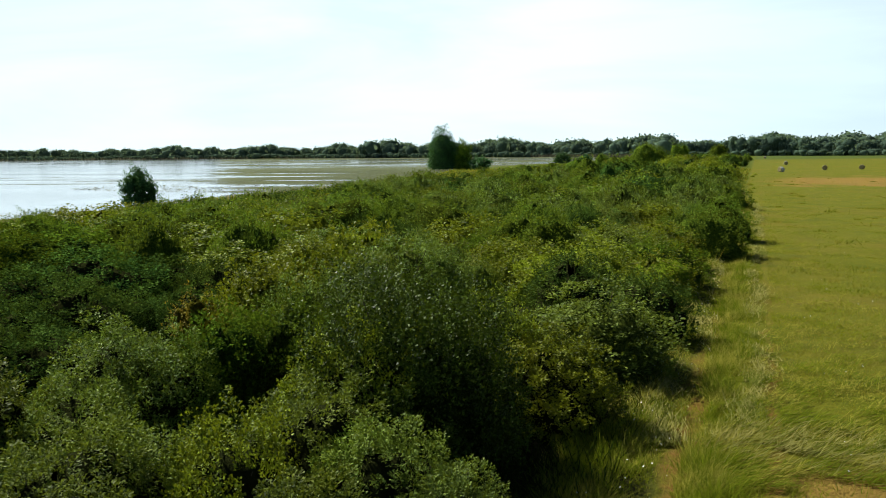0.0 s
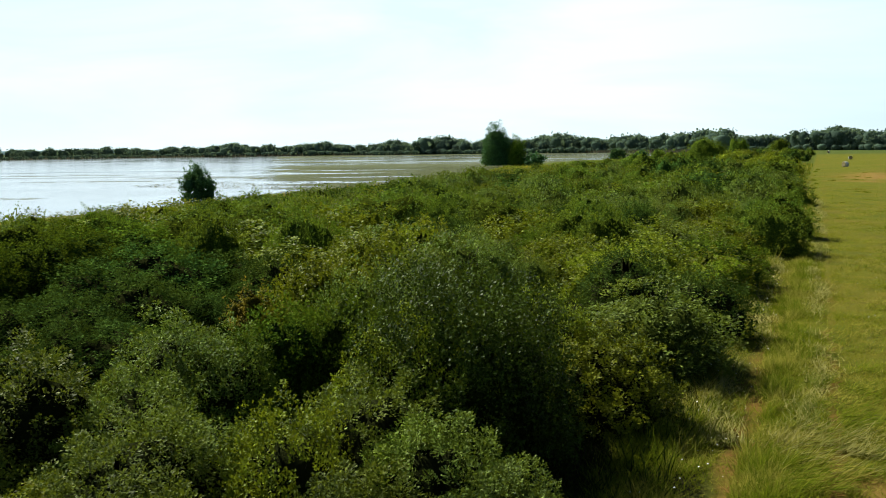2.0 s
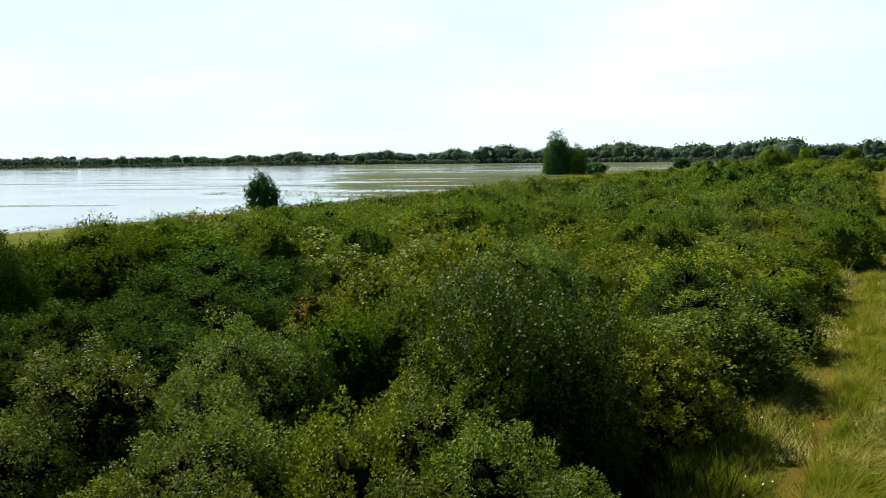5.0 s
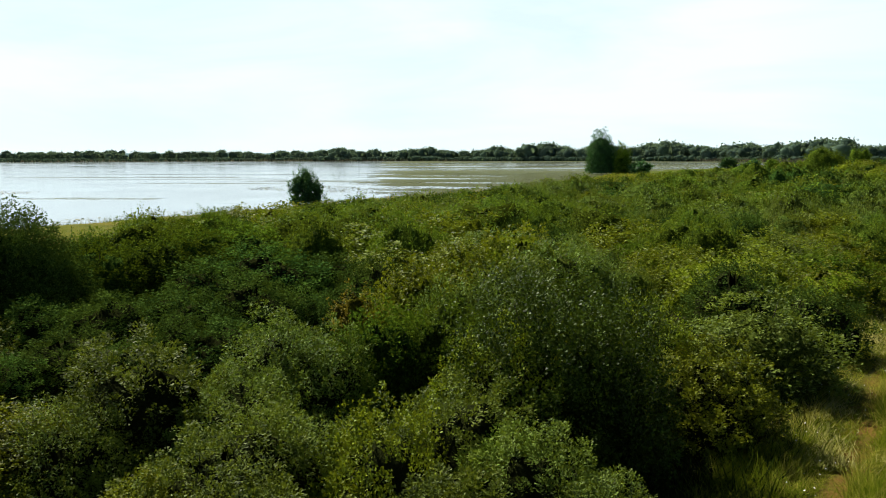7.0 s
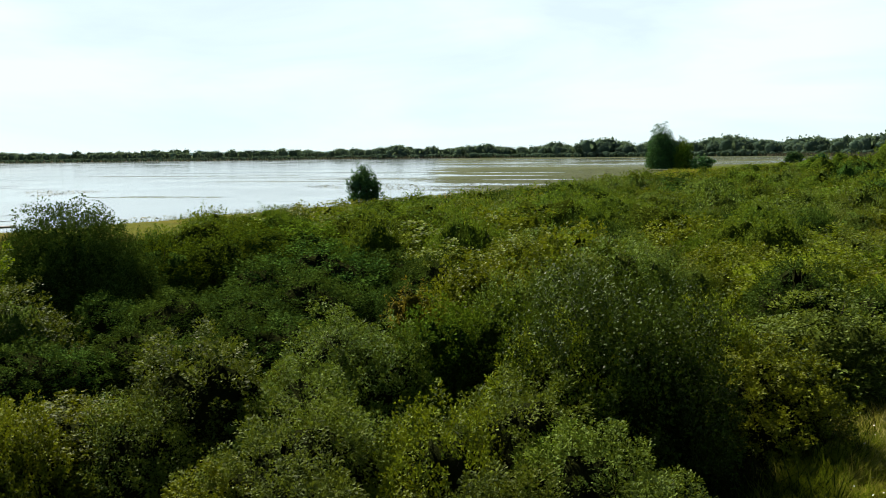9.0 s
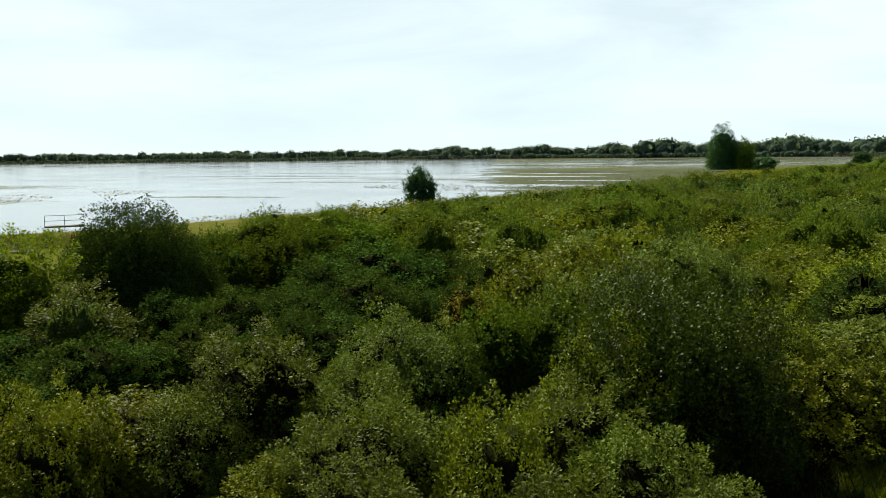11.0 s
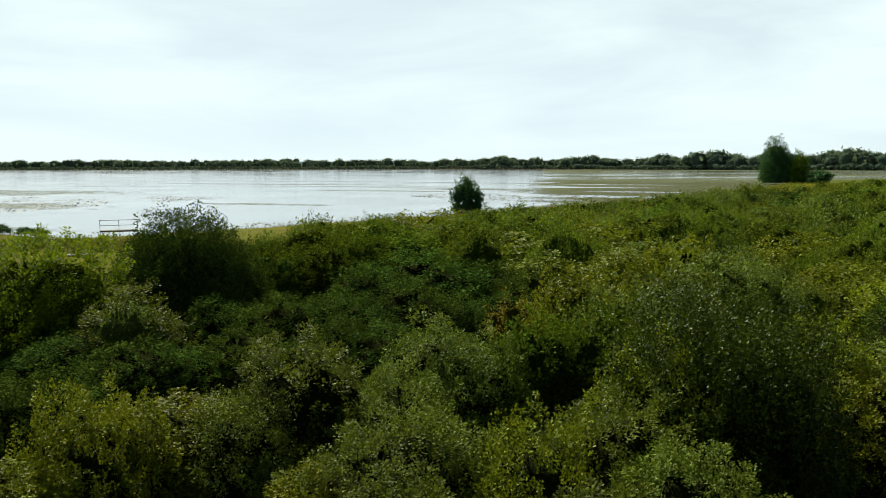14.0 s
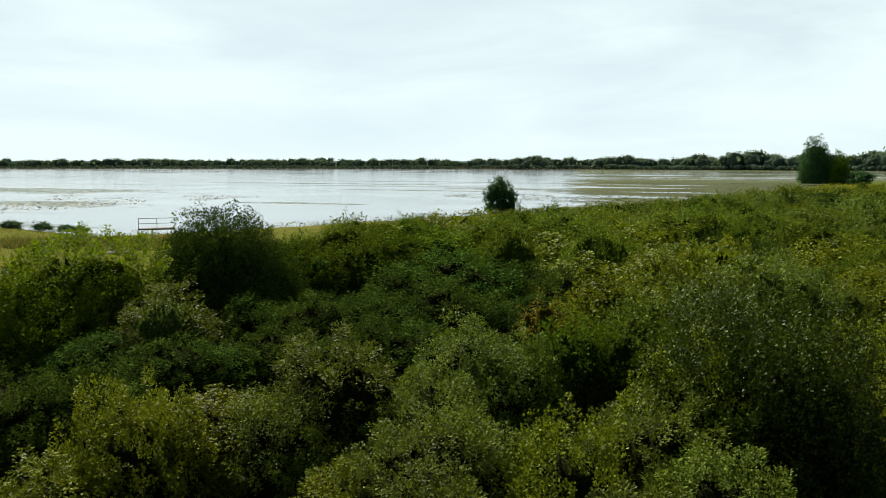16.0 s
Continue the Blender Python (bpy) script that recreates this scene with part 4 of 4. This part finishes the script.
x, y, tall_ = tufts(240, 70, 3.6, 26, 14, 120, 0.35)
blades("meadow_weeds", 13, x, y, 0.22 * tall_, 0.012 + y * 0.0006, 0.6, HERB, "dark green weeds scattered in the mown meadow")


def lying(name, seed, x, y, heading, tall, wide, material, label):
    """Blades pressed flat: heading is the way they lie, in degrees to the left of straight ahead."""
    r = np.random.default_rng(seed)
    h = np.radians(heading + r.normal(size=len(x)) * 22)
    z = land_height(x, y) + r.uniform(0.02, 0.16, len(x))
    w = unit(np.stack([-np.sin(h), np.cos(h), r.normal(size=len(x)) * 0.22 + 0.12], -1))
    side = unit(np.cross(w, r.normal(size=w.shape) * 0.5 + (0, 0, 1)))
    t = (tall * r.uniform(0.5, 1.4, len(x)))[:, None]
    k = (wide * r.uniform(0.6, 1.4, len(x)))[:, None] * 0.5
    b = np.stack([x, y, z], -1)
    v = np.stack([b - side * k, b + side * k, b + w * t], 1)
    f = np.arange(len(v) * 3, dtype=np.int32).reshape(-1, 3)
    return tagged(part(name, mesh_of(name, v.reshape(-1, 3), f, material)), label, "grass", kind="stuff")


def windrow(n, at, wide, y0, y1):
    """Places along a swathe that runs at some metres from the scrub's edge, in uneven heaps."""
    y = y0 + (y1 - y0) * g.random(n) ** 1.5
    x = edge_x(y) + at + 0.25 * np.sin(y * 0.5 + at) + g.normal(size=n) * wide
    heap = np.sin(y * 1.3 + 3 * np.sin(x * 1.9)) + np.sin(y * 0.45 + at * 2) > -0.35
    return x[heap], y[heap]


# two swathes of cut grass along the track, and one that turns off across the meadow
for at, wide, n, k in ((-0.15, 0.36, 7500, 31), (2.05, 0.24, 5000, 32)):
    x, y = windrow(n, at, wide, 17.5, 95)
    lying("cut_grass", k, x, y, -20.6, 0.42, 0.010 + y * 0.0006, HAY, "pale cut grass lying in a swathe along the track")
turn_ = g.random(7000)
arc = np.radians(205 + 95 * turn_)
off = g.normal(size=7000) * 0.75
x, y = 9.6 + np.cos(arc) * (4.4 + off) + turn_ * 3.4, 20.3 + np.sin(arc) * (4.4 + off * 0.8)
bunch = (np.sin(off * 6.0 + 2.0 * np.sin(turn_ * 9)) > -0.1) & (x > edge_x(y) + 1.1)
lying("cut_grass", 33, x[bunch], y[bunch], -68 - 45 * (turn_[bunch] - 0.4), 0.55, 0.016, HAY, "straw-coloured hay lying in a curved swathe beside the path")
x, y = g.uniform(4.6, 17.0, 34000), 15.0 + g.exponential(5.5, 34000)
ok = (x > edge_x(y) + 0.9) & (np.sin(x * 2.3 + 1.5 * np.sin(y * 1.7)) + np.sin(y * 2.9 - x) > -0.3)
lying("flattened_grass", 34, x[ok], y[ok], -62 + 3 * np.minimum(y[ok] - 19, 8), 0.34, 0.012 + y[ok] * 0.0002, TUFT, "green mown grass lying flat beside the path")
x, y = strip(36000, 4, 5, 11, 110)
x = x + g.exponential(18.0, len(x))
blades("meadow_grass", 6, x, y, 0.10, 0.010 + y * 0.0009, 0.9, GRASS, "short yellow-green meadow grass")

r_ = np.sqrt(g.uniform(14**2, 260**2, 200000))
r_ = r_[g.random(len(r_)) < np.clip(55 / r_, 0, 1) ** 0.9]
a_ = np.radians(g.uniform(-26, 56, len(r_)))
x, y = -np.sin(a_) * r_, np.cos(a_) * r_
ok = (x < edge_x(y)) & (lake_distance(x, y) < -2) & (r_ > 46) & (x > -20 - 0.25 * (y - 25))
x, y = x[ok], y[ok]
far = np.hypot(x, y)
blades("herb_layer", 7, x, y, 0.6 + 0.7 * g.random(len(x)) ** 2, 0.012 + far * 0.0009, 0.45, HERB, "yellow-green tall herbs filling the gaps of the scrub")
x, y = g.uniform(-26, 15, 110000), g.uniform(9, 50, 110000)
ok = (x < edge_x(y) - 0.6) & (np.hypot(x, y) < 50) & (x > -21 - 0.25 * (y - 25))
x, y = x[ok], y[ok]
blades("undergrowth", 15, x, y, 0.35 + 0.35 * g.random(len(x)), 0.035, 0.6, UNDER_SHADE, "dark green nettles and brambles under the shrubs")
seg_a = SHORE[2:10]
t_ = g.uniform(0, len(seg_a) - 1.001, 9000)
i_ = t_.astype(int)
p_ = seg_a[i_] + (seg_a[i_ + 1] - seg_a[i_]) * (t_ - i_)[:, None] + g.normal(size=(9000, 2)) * 1.3
tuft = np.sin(p_[:, 0] * 0.8) * np.sin(p_[:, 1] * 0.6 + p_[:, 0] * 0.2) > -0.1
p_ = p_[tuft]
blades("shore_reed", 8, p_[:, 0], p_[:, 1], 0.2 + 0.55 * g.random(len(p_)) ** 3, 0.04, 0.25, REED, "thin reeds and grass along the water's edge")

a_, d_ = g.uniform(0, 6.28, 7000), np.sqrt(g.random(7000))
x, y = -50 + np.cos(a_) * d_ * 11 - np.sin(a_) * d_ * 3, 51 + np.sin(a_) * d_ * 3.5 + np.cos(a_) * d_ * 5
ok = lake_distance(x, y) < -1.5
blades("sedge", 9, x[ok], y[ok], 0.55, 0.06, 0.3, SEDGE, "yellow-brown sedge on the bank")
x, y = g.uniform(-110, -26, 26000), g.uniform(22, 66, 26000)
ok = (lake_distance(x, y) < -1.0) & (x < -22 - 0.25 * (y - 25))
blades("bank_grass", 10, x[ok], y[ok], 0.18, 0.06, 0.6, BANK, "short green grass on the lake bank")


t_ = g.uniform(0, 1, 16000)
far_line = SHORE[13:20]
i_ = (t_ * 5.999).astype(int)
p_ = far_line[i_] + (far_line[i_ + 1] - far_line[i_]) * (t_ * 5.999 - i_)[:, None] + g.normal(size=(len(t_), 2)) * 3.0
blades("far_reed", 41, p_[:, 0], p_[:, 1], 1.2 + 1.6 * g.random(len(p_)), 0.8, 0.3, FAR_REED, "brownish reed belt along the far shore")


# ---- floating leaves near the shore ----
def floating_leaves():
    r = np.random.default_rng(31)
    x, y = r.uniform(-190, 10, 60000), r.uniform(70, 300, 60000)
    d = lake_distance(x, y)
    patch = np.sin(x * 0.11 + 2 * np.sin(y * 0.05)) * np.sin(y * 0.07 + x * 0.02) + 0.5 * np.sin(x * 0.31) * np.sin(y * 0.23)
    zone = x + 0.22 * y + 22 * np.sin(y * 0.045) + 10 * np.sin(y * 0.12 + 1)
    ok = (d > 0.5) & ((zone > -8) & (patch > -0.75) | (d < 9) & (patch > 0.15) | (x < -105) & (y < 145) & (patch > 0.2))
    x, y = x[ok][:22000], y[ok][:22000]
    n = len(x)
    ang = np.linspace(0, 2 * math.pi, 6, endpoint=False)[None] + r.uniform(0, 6.28, n)[:, None]
    rad = r.uniform(0.09, 0.24, n)[:, None] * r.uniform(0.85, 1.15, (n, 6))
    tx, ty = r.normal(size=(n, 1)) * 0.10, r.normal(size=(n, 1)) * 0.10
    dx, dy = np.cos(ang) * rad, np.sin(ang) * rad
    v = np.stack([x[:, None] + dx, y[:, None] + dy, WATER + 0.05 + dx * tx + dy * ty], -1)
    f = np.arange(n * 6).reshape(n, 6)
    k = Mat("floating_leaf")
    geo = k.t.nodes.new("ShaderNodeNewGeometry")
    c = k.mix(geo.outputs["Random Per Island"], (0.035, 0.05, 0.014), (0.10, 0.11, 0.04))
    me = mesh_of("floating_leaves", v.reshape(-1, 3), f, k.done(k.principled(c, 0.6, 0.15)))
    return tagged(part("water_plants", me), "olive-green leaves floating on the lake", "water plants", kind="stuff")


floating_leaves()


# ---- bales, jetty rail and boards ----
def straw_material(name, dark, light, scale):
    k = Mat(name)
    n = k.noise(scale, 5.0, 0.65)
    c = k.mix(n, dark, light)
    return k.done(k.principled(c, 0.75, 0.25, k.bump(n, 0.7, 0.03)))


FILM = straw_material("bale_net", (0.42, 0.42, 0.38), (0.62, 0.61, 0.56), 6.0)
STRAW = straw_material("bale_straw", (0.14, 0.115, 0.05), (0.30, 0.25, 0.12), 14.0)
WOOD = straw_material("weathered_wood", (0.07, 0.065, 0.055), (0.17, 0.16, 0.14), 9.0)
METAL = straw_material("rail_steel", (0.14, 0.145, 0.145), (0.25, 0.255, 0.25), 20.0)


def round_bale(x, y, turn, skin, label):
    """A round bale lying on its side: a wound body with rounded rims and slightly sunken ends."""
    bale = new("hay_bale")
    rad, half, sides = 0.68, 0.62, 28
    prof = [(-half + 0.05, 0.0), (-half + 0.01, 0.35), (-half, 0.55), (-half + 0.05, rad - 0.03)]
    prof += [(-half + 0.1 + 0.13 * i, rad + (0.012 if i % 2 else -0.008)) for i in range(9)]
    prof += [(half - 0.05, rad - 0.03), (half, 0.55), (half - 0.01, 0.35), (half - 0.05, 0.0)]
    vs = []
    for px, pr in prof:
        for i in range(sides):
            a = 2 * math.pi * i / sides
            vs.append((px, math.cos(a) * pr, max(math.sin(a) * pr, -rad * 0.93) + rad * 0.93))
    m = len(prof)
    fs = np.array([(j * sides + i, j * sides + (i + 1) % sides, (j + 1) * sides + (i + 1) % sides, (j + 1) * sides + i)
                   for j in range(m - 1) for i in range(sides)])
    body = fs[(fs[:, 0] >= 3 * sides) & (fs[:, 0] < (m - 4) * sides)]
    part("wrap", mesh_of("bale_wrap", vs, body, skin, True), bale)
    for name, keep in (("end", fs[fs[:, 0] < 3 * sides]), ("end", fs[fs[:, 0] >= (m - 4) * sides])):
        part(name, mesh_of("bale_end", vs, keep, STRAW, True), bale)
    bale.matrix_basis = pose(x, y, float(land_height(np.array(x), np.array(y))) - 0.02, 0, 0, turn)
    return tagged(bale, label, "hay bale", "bales on the meadow")


for x, y, turn in ((87.6, 217.3, 25), (123.1, 301.3, 70), (180.1, 470.0, 40)):
    round_bale(x, y, turn, FILM, "pale net-wrapped round hay bale on the mown meadow")
for x, y, turn in ((105.5, 231.8, 65), (116.9, 234.1, 50)):
    round_bale(x, y, turn, STRAW, "brown round hay bale on the mown meadow")


def box(name, sx, sy, sz, m, material, parent, edge=0.008):
    bm = bmesh.new()
    bmesh.ops.create_cube(bm, size=1.0, matrix=Matrix.Diagonal((sx, sy, sz, 1)))
    bmesh.ops.bevel(bm, geom=bm.edges[:], offset=edge, segments=2, affect="EDGES")
    me = bpy.data.meshes.new(name)
    bm.to_mesh(me)
    bm.free()
    me.materials.append(material)
    ob = part(name, me, parent)
    ob.matrix_basis = m
    return ob


def jetty(x, y, turn):
    j = new("fishing_jetty")
    j.matrix_basis = pose(x, y, 0.05, 0, 0, turn)
    for i in range(14):
        box("deck_board", 0.23, 1.3, 0.045, pose(0.12 + i * 0.25, 0.6, 0.08), WOOD, j)
    for k in range(2):
        box("bearer", 3.5, 0.1, 0.12, pose(1.75, 0.15 + 0.9 * k, 0.0), WOOD, j)
    for i in range(3):
        box("post", 0.055, 0.055, 2.5, pose(0.05 + i * 1.7, -0.02, -0.12), METAL, j)
        box("post", 0.055, 0.055, 1.4, pose(0.05 + i * 1.7, 1.15, -0.66), METAL, j)
    for h in (1.1, 0.6):
        box("rail", 3.5, 0.045, 0.045, pose(1.75, -0.02, h), METAL, j)
    return tagged(j, "small grey jetty with a thin rail at the lake", "jetty")


jetty(-60.0, 61.7, 44)


def boards(x, y, turn):
    b = new("board_crossing")
    b.matrix_basis = pose(x, y, float(land_height(np.array(x), np.array(y))), 0, 0, turn)
    for i in range(4):
        box("board", 1.9, 0.19, 0.05, pose(0, -0.33 + i * 0.22, 0.11 + 0.004 * i, 0, 0, 0.6 * (i - 1)), WOOD, b)
    for i in (-1, 1):
        box("bearer", 0.12, 1.0, 0.22, pose(0.75 * i, 0, -0.02), WOOD, b)
    return tagged(b, "weathered grey boards on low bearers in the grass", "boards")


boards(-45.6, 45.0, 40)


# ---- white flowers in the grass ----
def flowers():
    r = np.random.default_rng(41)
    y = 12 + 40 * r.random(260) ** 1.6
    x = edge_x(y) + np.where(r.random(260) < 0.55, r.uniform(-0.9, 0.5, 260), r.uniform(3.5, 12, 260))
    x, y = x + 0.25 * np.sin(y * 9), y
    n = len(x)
    z = land_height(x, y) + r.uniform(0.28, 0.5, n)
    ang = np.linspace(0, 2 * math.pi, 8, endpoint=False)[None] + r.uniform(0, 6.28, n)[:, None]
    rad = r.uniform(0.009, 0.02, n)[:, None]
    tilt = r.normal(size=(n, 2)) * 0.4
    dx, dy = np.cos(ang) * rad, np.sin(ang) * rad
    v = np.stack([x[:, None] + dx, y[:, None] + dy, z[:, None] + dx * tilt[:, :1] + dy * tilt[:, 1:]], -1)
    k = Mat("white_petals")
    me = mesh_of("flowers", v.reshape(-1, 3), np.arange(n * 8).reshape(n, 8), k.done(k.principled((0.75, 0.75, 0.70), 0.6, 0.2)))
    return tagged(part("wild_flowers", me), "small white flower heads in the grass", "flowers", kind="stuff")


flowers()
